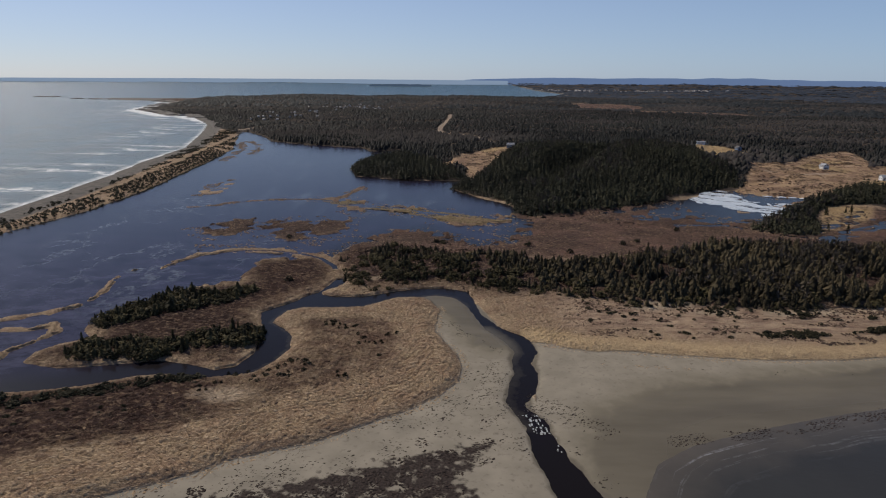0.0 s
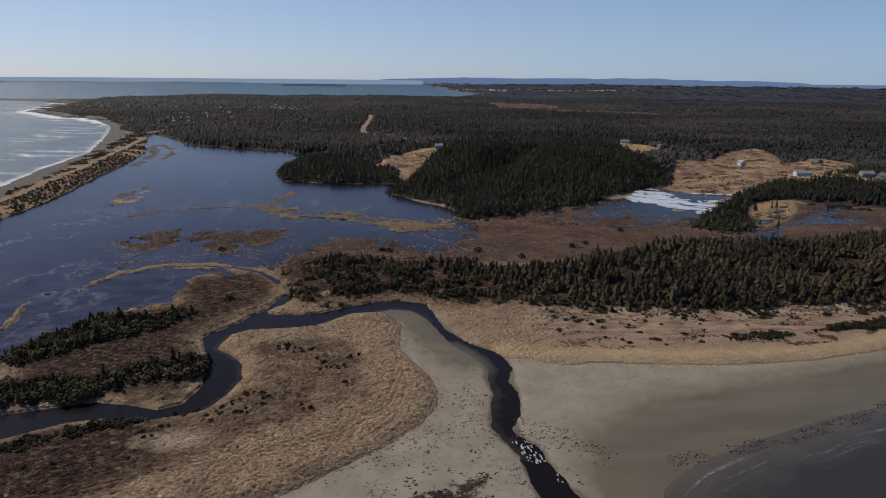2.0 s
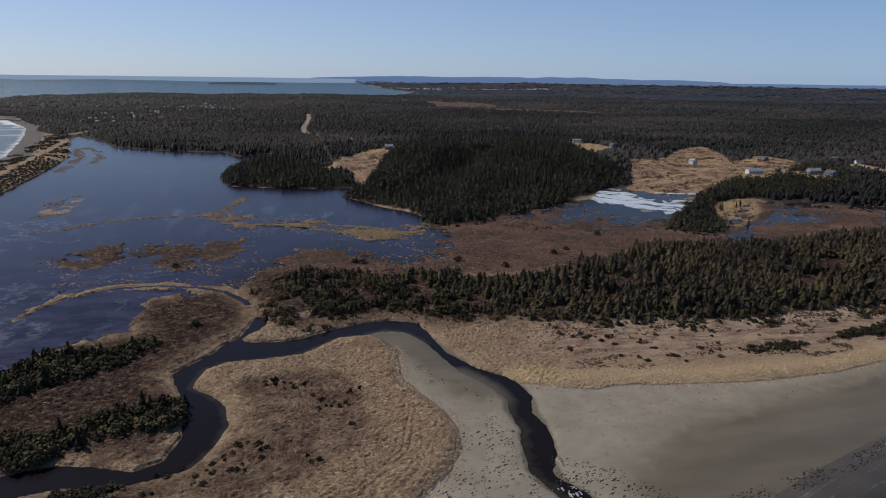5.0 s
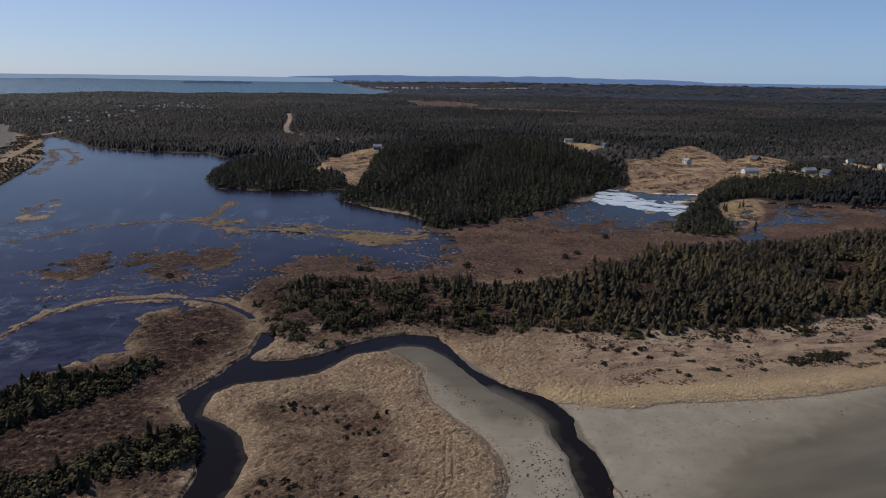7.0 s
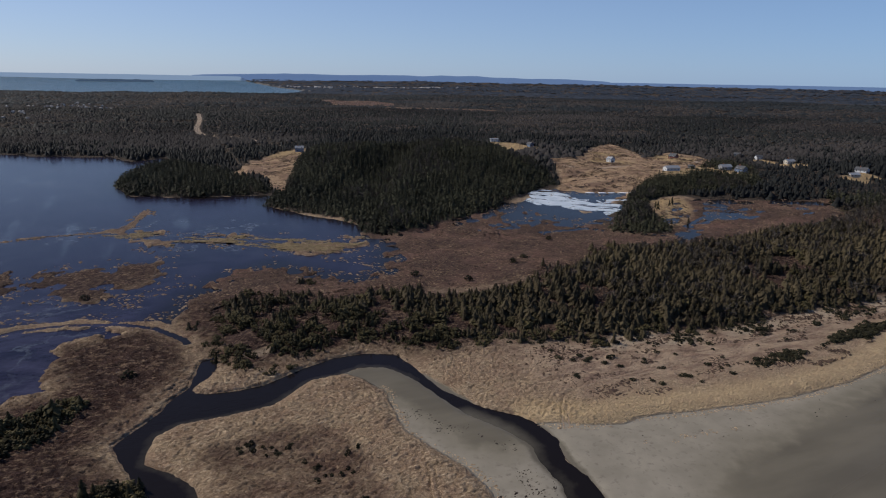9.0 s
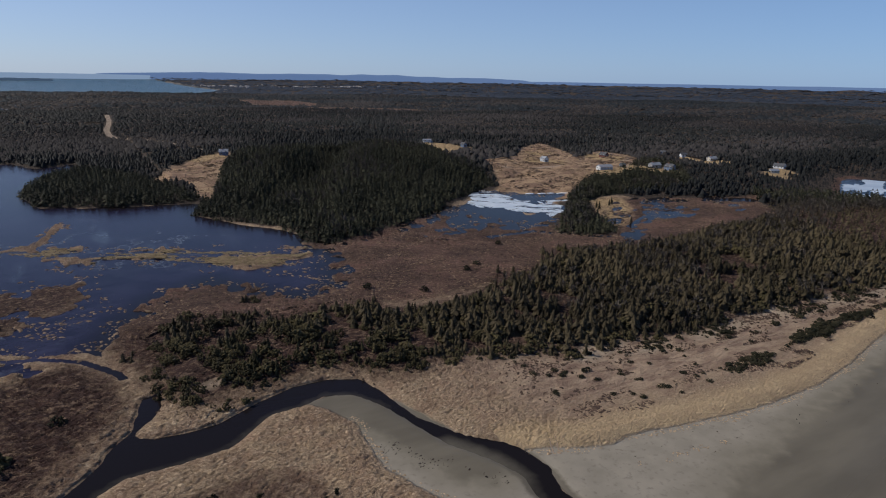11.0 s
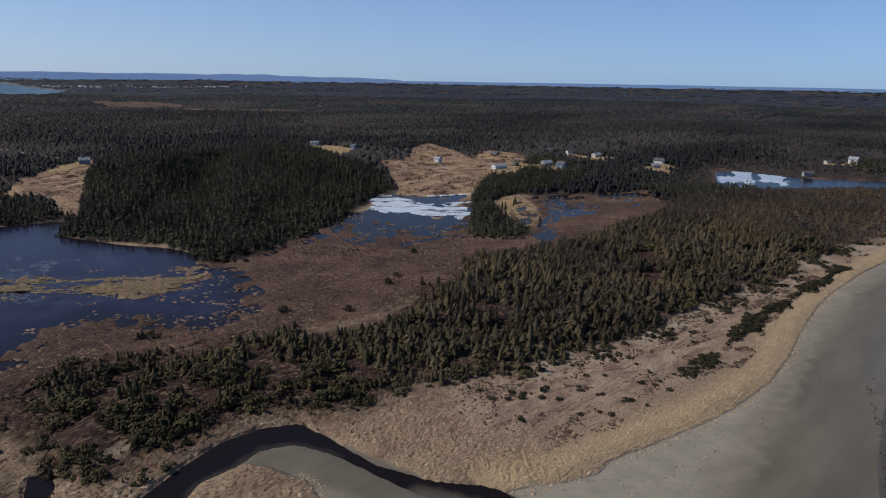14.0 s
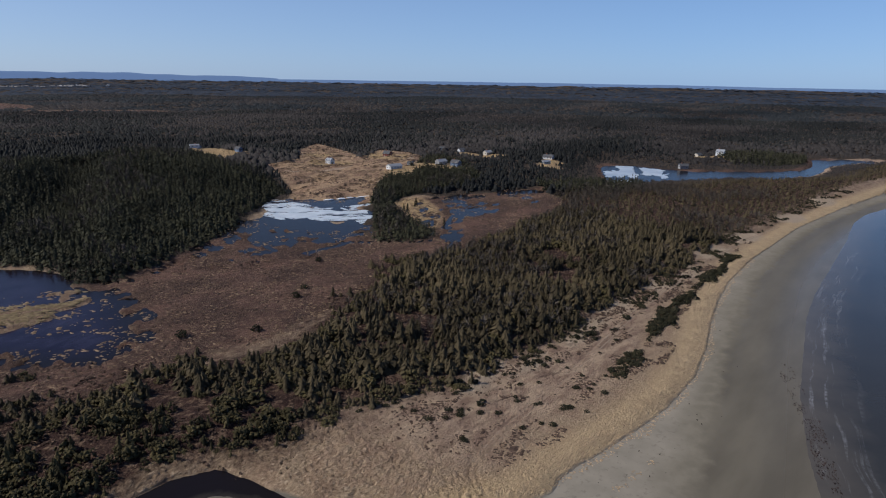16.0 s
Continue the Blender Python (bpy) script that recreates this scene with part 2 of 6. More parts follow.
WEED_BED = [(-62, 106), (-52, 122), (-39, 127), (-29, 131), (-19, 135), (-8, 139), (3, 143), (12, 146), (8, 138), (3, 130), (9, 122), (8, 100)]

CX, CY, EYE_H, NEAR = -40.0, 80.0, 90.0, 3000.0   # beyond NEAR the distance is drawn together


def unsqueeze(x, y):
    """True plan coordinates of a place of the sheet, and how far the sheet lifts there."""
    dx, dy = x - CX, y - CY
    r = np.hypot(dx, dy)
    far = np.clip((r - NEAR) / 1900.0, 0, 0.99)
    true = np.where(r > NEAR, NEAR - 1900.0 * np.log(1 - far), r)
    k = np.where(r > 1, true / np.maximum(r, 1), 1)
    return CX + dx * k, CY + dy * k, EYE_H * (1 - 1 / k)


def inside(poly, x, y, reach=80.0):
    """Signed distance to a closed outline, positive inside, clipped at reach."""
    out = np.full(x.shape, -reach)
    p = np.array(poly, float)
    lo, hi = p.min(0) - reach, p.max(0) + reach
    near = (x > lo[0]) & (x < hi[0]) & (y > lo[1]) & (y < hi[1])
    if not near.any():
        return out
    px, py = x[near], y[near]
    best, odd = np.full(px.shape, 1e18), np.zeros(px.shape, bool)
    for (ax, ay), (bx, by) in zip(p, np.roll(p, -1, 0)):
        ex, ey = bx - ax, by - ay
        s = np.clip(((px - ax) * ex + (py - ay) * ey) / (ex * ex + ey * ey + 1e-9), 0, 1)
        best = np.minimum(best, (px - ax - s * ex) ** 2 + (py - ay - s * ey) ** 2)
        if ay != by:
            odd ^= ((ay > py) != (by > py)) & (px < ax + (py - ay) / (by - ay) * ex)
    out[near] = np.clip(np.where(odd, 1, -1) * np.sqrt(best), -reach, reach)
    return out


def along(line, x, y, reach=80.0):
    """Distance to an open line, clipped at reach."""
    best = np.full(x.shape, reach * reach)
    for (ax, ay), (bx, by) in zip(line, line[1:]):
        ex, ey = bx - ax, by - ay
        s = np.clip(((x - ax) * ex + (y - ay) * ey) / (ex * ex + ey * ey), 0, 1)
        best = np.minimum(best, (x - ax - s * ex) ** 2 + (y - ay - s * ey) ** 2)
    return np.sqrt(best)


def smooth(a, b, v):
    s = np.clip((v - a) / (b - a), 0, 1)
    return s * s * (3 - 2 * s)


RNG = np.random.default_rng(7)
LATTICE = RNG.random((256, 256))


def value_noise(x, y, size):
    u, v = x / size, y / size
    i, j = np.floor(u).astype(int), np.floor(v).astype(int)
    fu, fv = u - i, v - j
    fu, fv = fu * fu * (3 - 2 * fu), fv * fv * (3 - 2 * fv)
    a, b = LATTICE[i % 256, j % 256], LATTICE[(i + 1) % 256, j % 256]
    c, d = LATTICE[i % 256, (j + 1) % 256], LATTICE[(i + 1) % 256, (j + 1) % 256]
    return (a + (b - a) * fu) * (1 - fv) + (c + (d - c) * fu) * fv


def fractal(x, y, size, octaves=4):
    total, gain, norm = 0, 1.0, 0
    for k in range(octaves):
        total, norm = total + gain * value_noise(x + 37.7 * k, y - 91.3 * k, size / 2 ** k), norm + gain
        gain *= 0.5
    return total / norm


def wetness(x, y):
    """Positive in water (metres from the shore), negative on land, without the ocean and the bay."""
    n = fractal(x, y, 14, 4) - 0.5
    w = np.maximum(inside(LAGOON, x, y) + 3 * n, inside(CREEK_OUT + CREEK_IN[::-1], x, y) + 1.5 * n)
    w = np.minimum(w, -inside(LOOP, x, y) + 1.5 * n + 20 * smooth(258, 274, y) * smooth(-64, -80, x) * (fractal(x + 60, y, 7, 4) - 0.5))
    w = w + 3.4 * (fractal(x * 1.2 + 70, y, 8, 4) - 0.5) * smooth(8, 14, x) * smooth(214, 204, y) * smooth(30, 0, np.abs(w))
    m = fractal(x + 500, y, 11, 5) - 0.5
    thick = 1.1 + 2.6 * smooth(-135, -100, x)
    m3 = fractal(x + 900, y * 1.3, 6.5, 4) - 0.5
    w = np.minimum(w, along(RIDGE, x, y) - thick + (6 + 3 * smooth(-110, -135, x)) * m + 8 * m3)
    w = np.minimum(w, along(RIDGE_WEST, x, y) - 1.3 + 6 * m + 7 * m3)
    w = np.maximum(w, 1.35 - along(GUT, x, y))
    w = np.minimum(w, -np.clip(inside(REED_A, x, y), -80, 4) + 20 * m + 16 * m3 + 1.0)
    drift = fractal((0.87 * x - 0.48 * y) * 0.3, 0.48 * x + 0.87 * y, 5, 4) - 0.5
    w = np.minimum(w, -np.clip(inside(REED_B, x, y) + 2, -80, 4) + 30 * drift + 4 * m3 + 3.2)
    w = np.minimum(w, along(REED_D, x, y) - 2.2 + 5 * m + 5 * m3)
    w = np.minimum(w, along(REED_LINE, x, y) - 2.3 + 3 * m + 3 * m3)
    w = np.minimum(w, -np.clip(inside(REED_C, x, y), -80, 3) + 20 * m + 16 * m3 + 3.0)
    pools = np.maximum(inside(POND_A, x, y), inside(POND_B, x, y))
    m2 = fractal(x * 0.75, y + 300, 13, 5) - 0.5
    w = np.maximum(w, np.where(pools > 0, np.clip(pools, 0, 6), (0.16 + 0.5 * smooth(-5, 40, inside(HILL, x, y))) * pools) + 19 * m2 - 0.4)
    w = np.maximum(w, np.clip(inside(POOLS, x, y), -80, 3) + 16 * m2 + 12 * m3 - 4.6)
    for line in CHANNELS:
        w = np.maximum(w, 1.5 - along(line, x + 4 * m, y + 4 * m))
    east = np.maximum.reduce([4.5 - along(EAST_RIM, x, y) + 3 * smooth(350, 390, x), np.clip(inside(EAST_POOL, x, y), -80, 3) + 1.5, 12 * m2 + 14 * m3 - 3.2]) + 9 * m2 + 4 * m3
    w = np.where(inside(POND_B, x, y) > -8, np.minimum(east, np.maximum(inside(POND_B, x, y) + 3, 5 - along(EAST_RIM, x, y))), w)
    w = np.where(inside(ISLET_FIELD, x, y) > -2, np.minimum(w, -1.0), w)
    w = np.maximum(w, 1.7 - along(EAST_CHANNEL, x + 2 * m, y + 2 * m))
    w = np.maximum(w, inside(POND_C, x, y) + 4 * n)
    edge = smooth(16, 1, np.abs(inside(MARSH, x, y))) * smooth(-30, 0, w) * smooth(8, 34, along([(-66, 332), (-50, 300), (-60, 270), (10, 275), (60, 265), (140, 245)], x, y))
    return w + edge * (22 * m + 34 * m3)


def height(x, y):
    """Ground height in true plan coordinates, before the far lift."""
    w = wetness(x, y)
    n = fractal(x, y, 40, 4) - 0.5
    r = np.hypot(x - CX, y - CY)
    base = 1.3 + 1.6 * n + 9 * smooth(520, 680, r)
    base = base + 44 * (fractal(x + 3000, y, 900, 4) - 0.42) * smooth(900, 2600, r) + 16 * (fractal(x + 800, y + 90, 330, 3) - 0.5) * smooth(750, 1500, r)
    base = base + 6.5 * smooth(0, 70, inside(HILL, x, y)) + 5 * smooth(0, 40, inside(POINT, x, y)) - 15 * smooth(38, 0, along(HILL_VALLEY, x, y)) * smooth(5, 45, inside(HILL, x, y))
    base = base + 8 * np.exp(-((x - 195) ** 2 + (y - 635) ** 2) / 8000.0) + 3.5 * np.exp(-((x - 375) ** 2 + (y - 645) ** 2) / 3000.0)
    base = base + 5 * smooth(0, 40, inside(ISLET, x, y)) * smooth(6, -14, inside(ISLET_FIELD, x, y))
    base = base + 1.3 * smooth(0, 10, inside(WOOD_STRIP, x, y)) + 10 * smooth(40, 80, inside(OCEAN, x, y) * -1) * smooth(1300, 1700, r)
    base = np.where(inside(POND_C, x, y) > -79, 1.2 + (base - 1.2) * (0.05 + 0.95 * smooth(25, 79, -inside(POND_C, x, y))), base)
    low = np.maximum.reduce([inside(p, x, y) for p in (REED_A, REED_B, REED_C, MARSH)] + [8 - along(REED_LINE, x, y), 8 - along(RIDGE, x, y)])
    base = base * (1 - smooth(-6, 3, low)) + (0.3 + 0.5 * n) * smooth(-6, 3, low)
    sand = np.maximum(inside(SPIT_SAND, x, y), inside(BEACH, x, y))
    base = np.where(sand > -4, base * (1 - smooth(-4, 1, sand)) + 0.45 * smooth(-4, 1, sand), base)
    sea = np.maximum(inside(BAY, x, y) , inside(OCEAN, x, y))
    bank = 0.45 + 0.25 * smooth(300, 288, y) * smooth(50, 40, x) * smooth(-142, -132, x)
    base = np.minimum(base, 0.28 + 0.14 * np.maximum(-w, 0) + 80 * smooth(60, 90, x) + 80 * smooth(350, 380, y))
    base = np.where((x < 10) & (y > 570) & (r < 1250), np.minimum(base, 0.5 + 0.17 * np.maximum(-w, 0)), base)
    land = np.minimum(np.maximum(base, 0.25), np.where(sand > 0, 0.16, bank) * -w + 0.05)
    land = np.where(sand > 0, np.minimum(land, 0.02 - 0.035 * sea), np.minimum(land, 0.1 - 0.1 * sea + 30 * smooth(-5, 45, inside(HILL, x, y))))
    land = land + 10.5 * np.exp(-((x - 303) ** 2 + (y - 738) ** 2) / 4200.0)
    land = land + 34 * (fractal(x + 3000, y, 620, 4) - 0.5) * smooth(950, 1600, r) * smooth(45, 79, -sea)
    z = np.where(w > 0, -np.minimum(np.where(sand > 0, 0.3, 0.8 * bank) * w, 1.5), np.maximum(land, 0.02))
    return np.where(sea > 0, np.minimum(z, -np.minimum(0.05 * sea, 2.5)), z)


def spread(a, b, fine, lo, hi, grow=1.045):
    """Grid lines: fine between lo and hi, ever wider out to a and b."""
    mid = list(np.arange(lo, hi, fine))
    up, step = hi, fine
    while up < b:
        mid.append(up)
        step *= grow
        up += step
    down, step = lo - fine, fine
    while down > a:
        mid.insert(0, down)
        step *= grow
        down -= step
    return np.array(mid)


def grid_mesh(name, xs, ys, z, keep=None):
    nx, ny = len(xs), len(ys)
    gx, gy = np.meshgrid(xs, ys)
    co = np.stack([gx, gy, z], -1).reshape(-1, 3)
    i = np.arange(nx * ny).reshape(ny, nx)
    quads = np.stack([i[:-1, :-1], i[:-1, 1:], i[1:, 1:], i[1:, :-1]], -1).reshape(-1, 4)
    if keep is not None:
        quads = quads[keep.reshape(-1)[quads].any(1)]
    return mesh_from(name, co, quads)


def mesh_from(name, co, faces, smooth_faces=True, tint=None):
    """A mesh from arrays of corners and equal-sided faces."""
    used = np.unique(faces)
    if len(used) < len(co):
        renum = np.zeros(len(co), int)
        renum[used] = np.arange(len(used))
        co, faces = co[used], renum[faces]
        tint = None if tint is None else tint[used]
    me, k = bpy.data.meshes.new(name), faces.shape[1]
    me.vertices.add(len(co)), me.loops.add(faces.size), me.polygons.add(len(faces))
    me.vertices.foreach_set("co", co.astype(np.float32).ravel())
    me.loops.foreach_set("vertex_index", faces.astype(np.int32).ravel())
    me.polygons.foreach_set("loop_start", np.arange(0, faces.size, k, dtype=np.int32))
    me.polygons.foreach_set("use_smooth", np.full(len(faces), smooth_faces))
    if tint is not None:
        paint(me, "tint", tint)
    me.update(calc_edges=True)
    return me


def paint(me, name, values):
    me.attributes.new(name, "FLOAT", "POINT").data.foreach_set("value", np.asarray(values, np.float32).ravel())


# ---- materials ----
class Mat:
    """A node material under construction."""

    def __init__(self, name, rough=0.8, spec=0.3):
        self.m = bpy.data.materials.new(name)
        self.m.use_nodes = True
        self.t = self.m.node_tree
        self.b = self.t.nodes["Principled BSDF"]
        self.b.inputs["Roughness"].default_value = rough
        self.b.inputs["Specular IOR Level"].default_value = spec

    def node(self, kind, out=0, props=(), **inputs):
        n = self.t.nodes.new(kind)
        for key, value in props:
            setattr(n, key, value)
        for key, value in inputs.items():
            self.put(n.inputs[int(key[1:]) if key[0] == "i" and key[1:].isdigit() else key.replace("_", " ")], value)
        return n.outputs[out]

    def put(self, socket, value):
        if isinstance(value, bpy.types.NodeSocket):
            self.t.links.new(value, socket)
        elif isinstance(value, tuple) and len(value) == 3 and socket.type == "RGBA":
            socket.default_value = (*value, 1)
        else:
            socket.default_value = value

    def place(self, sx=1.0, sy=1.0, sz=1.0, turn=0.0):
        g = self.node("ShaderNodeNewGeometry")
        return self.node("ShaderNodeMapping", Vector=g, Scale=(sx, sy, sz), Rotation=(0, 0, turn))

    def noise(self, scale, detail=4.0, at=None, rough=0.55):
        return self.node("ShaderNodeTexNoise", Vector=at or self.place(), Scale=scale, Detail=detail, Roughness=rough)

    def attr(self, name):
        return self.node("ShaderNodeAttribute", 2, (("attribute_name", name),))

    def math(self, op, a, b=0.0, c=0.0):
        return self.node("ShaderNodeMath", 0, (("operation", op),), i0=a, i1=b, i2=c)

    def ramp(self, v, a, b, lo=0.0, hi=1.0):
        return self.node("ShaderNodeMapRange", i0=v, i1=a, i2=b, i3=lo, i4=hi)

    def mix(self, f, a, b):
        n = self.t.nodes.new("ShaderNodeMix")
        n.data_type = "RGBA"
        self.put(n.inputs[0], f), self.put(n.inputs[6], a), self.put(n.inputs[7], b)
        return n.outputs[2]

    def color(self, v):
        self.put(self.b.inputs["Base Color"], v)
        return self

    def rough(self, v):
        self.put(self.b.inputs["Roughness"], v)
        return self

    def bump(self, h, dist=0.1, strength=1.0):
        self.put(self.b.inputs["Normal"], self.node("ShaderNodeBump", Height=h, Distance=dist, Strength=strength))
        return self


def ground_material():
    m = Mat("ground", 0.95, 0.1)
    big, mid, fine = m.noise(0.035, 5), m.noise(0.22, 6), m.noise(1.6, 5)
    tuft = m.node("ShaderNodeTexVoronoi", Vector=m.place(1, 1.4, 1), Scale=0.9)
    wob = m.math("MULTIPLY_ADD", mid, 5.0, -2.5)

    def zone(name, lo=-0.4, hi=0.4, shake=1.0):
        return m.ramp(m.math("MULTIPLY_ADD", wob, shake, m.attr(name)), lo, hi)

    gap_shade = m.ramp(tuft, 0.2, 0.8)
    tan = m.mix(m.ramp(mid, 0.35, 0.65), (0.525, 0.388, 0.248), (0.43, 0.31, 0.20))
    tan = m.mix(m.ramp(m.noise(0.11, 4), 0.45, 0.62, 0, 0.5), tan, (0.44, 0.285, 0.19))
    # gaps between tufts darkened: their shade is put into the colour
    tan = m.mix(m.math("MULTIPLY", gap_shade, 0.3), tan, (0.21, 0.138, 0.09))
    patch = m.noise(0.05, 9, m.place(1, 1.5, 1, 0.35), 0.72)
    tan = m.mix(m.ramp(patch, 0.52, 0.66, 0, 0.62), tan, (0.175, 0.108, 0.075))
    thatch = m.noise(0.62, 4, m.place(0.6, 1.5, 1, -0.5), 0.62)
    straw = m.noise(1.1, 5, m.place(0.55, 1.5, 1, -0.5), 0.66)
    seam = m.ramp(m.math("ABSOLUTE", m.math("SUBTRACT", straw, 0.5)), 0.0, 0.05, 1, 0)
    cleft_shade = m.ramp(m.math("ABSOLUTE", m.math("SUBTRACT", thatch, 0.5)), 0.0, 0.055, 1, 0)
    # shade in clefts and seams, and highlights on straw, painted into the colour
    tan = m.mix(m.math("MULTIPLY", cleft_shade, 0.3), tan, (0.185, 0.125, 0.082))
    tan = m.mix(m.math("MULTIPLY", seam, 0.38), tan, (0.15, 0.10, 0.066))
    tan = m.mix(m.ramp(straw, 0.54, 0.66, 0, 0.7), tan, (0.62, 0.475, 0.32))
    brown = m.mix(m.ramp(mid, 0.4, 0.62), (0.046, 0.027, 0.023), (0.090, 0.053, 0.042))
    brown = m.mix(m.ramp(m.noise(0.028, 7, m.place(1, 1.3, 1, 0.9), 0.65), 0.45, 0.62, 0, 0.6), brown, (0.205, 0.113, 0.086))
    speck = m.noise(0.42, 8, m.place(1, 1.35, 1, 0.5), 0.7)
    brown = m.mix(m.ramp(speck, 0.55, 0.66, 0, 0.75), brown, (0.30, 0.205, 0.13))
    brown = m.mix(m.ramp(speck, 0.47, 0.36, 0, 0.8), brown, (0.055, 0.036, 0.03))
    col = m.mix(zone("brown", -6, 6, 3.0), tan, brown)
    scrub = m.mix(m.ramp(mid, 0.42, 0.62), (0.038, 0.021, 0.018), (0.072, 0.041, 0.032))
    scrub = m.mix(m.ramp(speck, 0.50, 0.62, 0, 0.85), scrub, (0.235, 0.16, 0.108))
    col = m.mix(zone("scrub", -6, 5, 3.0), col, scrub)
    fleck = m.noise(1.2, 7, m.place(1, 1.3, 1, 0.4), 0.78)
    col = m.mix(m.ramp(fleck, 0.50, 0.40, 0, 0.5), col, m.mix(zone("scrub", -6, 5, 3.0), (0.165, 0.108, 0.070), (0.028, 0.017, 0.015)))
    col = m.mix(m.ramp(fleck, 0.56, 0.66, 0, 0.45), col, m.mix(zone("scrub", -6, 5, 3.0), (0.56, 0.42, 0.28), (0.21, 0.14, 0.092)))
    gold = m.mix(m.ramp(mid, 0.35, 0.65), (0.60, 0.44, 0.262), (0.50, 0.36, 0.217))
    # the same painted shade in the gold grass's gaps and seams
    gold = m.mix(m.math("MULTIPLY", gap_shade, 0.16), gold, (0.22, 0.15, 0.085))
    gold = m.mix(m.math("MULTIPLY", seam, 0.2), gold, (0.2, 0.13, 0.07))
    col = m.mix(zone("dune", -3.5, 2.5, 1.6), col, gold)
    rust = m.mix(m.ramp(m.noise(0.18, 8, m.place(0.6, 1.5, 1, 0.15), 0.68), 0.42, 0.62), (0.46, 0.335, 0.23), (0.25, 0.165, 0.12))
    rust = m.mix(m.ramp(m.noise(0.3, 8, m.place(0.5, 1.6, 1, 0.1), 0.7), 0.55, 0.66, 0, 0.75), rust, (0.115, 0.072, 0.054))
    col = m.mix(zone("rust", -7, 7, 3.0), col, rust)
    field = m.mix(m.ramp(patch, 0.46, 0.56), (0.42, 0.285, 0.175), (0.26, 0.165, 0.112))
    field = m.mix(m.ramp(speck, 0.54, 0.66, 0, 0.6), field, (0.36, 0.26, 0.15))
    col = m.mix(zone("field", -4, 4, 2.0), col, field)
    lawn = m.mix(m.ramp(mid, 0.4, 0.6), (0.46, 0.325, 0.17), (0.35, 0.24, 0.13))
    col = m.mix(zone("lawn", -3, 3, 1.5), col, lawn)
    col = m.mix(zone("wood", -2, 2, 1.0), col, m.mix(m.ramp(fine, 0.4, 0.6), (0.045, 0.036, 0.029), (0.085, 0.064, 0.049)))
    col = m.mix(zone("bare", -2.0, 2.0, 1.4), col, m.mix(m.ramp(fine, 0.3, 0.7), (0.50, 0.39, 0.28), (0.38, 0.29, 0.205)))
    col = m.mix(m.math("MULTIPLY", zone("track", -0.4, 0.4, 0.12), 0.65), col, (0.44, 0.34, 0.255))
    dry = m.mix(m.ramp(m.noise(0.12, 6), 0.3, 0.7), (0.272, 0.240, 0.190), (0.198, 0.175, 0.138))
    dry = m.mix(m.ramp(m.noise(0.7, 6), 0.56, 0.72, 0, 0.6), dry, (0.12, 0.10, 0.085))
    wet = m.mix(m.ramp(m.noise(0.09, 5, m.place(0.35, 1.3, 1, -0.15)), 0.35, 0.65), (0.140, 0.121, 0.089), (0.108, 0.093, 0.068))
    wetzone = m.ramp(m.math("MULTIPLY_ADD", m.noise(0.13, 8, m.place(1, 0.8, 1, 0.3), 0.66), 15.0, m.math("SUBTRACT", m.attr("wet"), 7.5)), -2.2, 2.2)
    damp = m.ramp(m.math("MULTIPLY_ADD", m.noise(0.05, 7, m.place(1, 1.4, 1, -0.1), 0.6), 14.0, m.math("SUBTRACT", m.attr("wet"), 7.0)), -11, -2)
    dry = m.mix(damp, dry, m.mix(m.ramp(m.noise(0.2, 6), 0.4, 0.6), (0.188, 0.165, 0.126), (0.159, 0.140, 0.106)))
    sand = m.mix(wetzone, dry, wet)
    sand = m.mix(m.ramp(m.math("MULTIPLY_ADD", m.noise(0.15, 5), 4.0, m.attr("mud")), 3.6, 4.6), sand, (0.120, 0.104, 0.080))
    is_sand = zone("sand", -0.5, 0.5, 0.35)
    col = m.mix(is_sand, col, sand)
    col = m.mix(m.ramp(m.math("MULTIPLY_ADD", m.noise(0.35, 6), 16.0, m.attr("weed")), 7.0, 9.5), col, m.mix(m.ramp(fine, 0.35, 0.65), (0.022, 0.017, 0.015), (0.05, 0.038, 0.033)))
    pebble = m.mix(m.ramp(mid, 0.35, 0.65), (0.135, 0.124, 0.112), (0.205, 0.182, 0.157))
    col = m.mix(zone("shingle", -2, 2), col, pebble)
    m.color(col)
    m.rough(m.math("SUBTRACT", m.ramp(m.math("MULTIPLY", is_sand, wetzone), 0, 1, 0.95, 0.5), m.math("MULTIPLY", is_sand, m.ramp(m.attr("wet"), 9, 20, 0, 0.28))))
    h = m.math("MULTIPLY", m.math("SUBTRACT", 1.0, is_sand), m.math("ADD", m.math("MULTIPLY", fine, 0.9), m.math("ADD", m.math("MULTIPLY", tuft, -0.4), m.math("MULTIPLY", m.noise(0.55, 6, m.place(1, 1.7, 1, 0.5), 0.7), 1.2))))
    h = m.math("MULTIPLY_ADD", m.math("MULTIPLY", m.math("SUBTRACT", 1.0, is_sand), m.ramp(m.math("ABSOLUTE", m.math("SUBTRACT", thatch, 0.5)), 0.0, 0.09)), 0.45, m.math("MULTIPLY_ADD", m.math("MULTIPLY", m.math("SUBTRACT", 1.0, is_sand), m.ramp(m.math("ABSOLUTE", m.math("SUBTRACT", straw, 0.5)), 0.0, 0.08)), 0.40, h))
    return m.bump(h, 0.6, 0.9).m


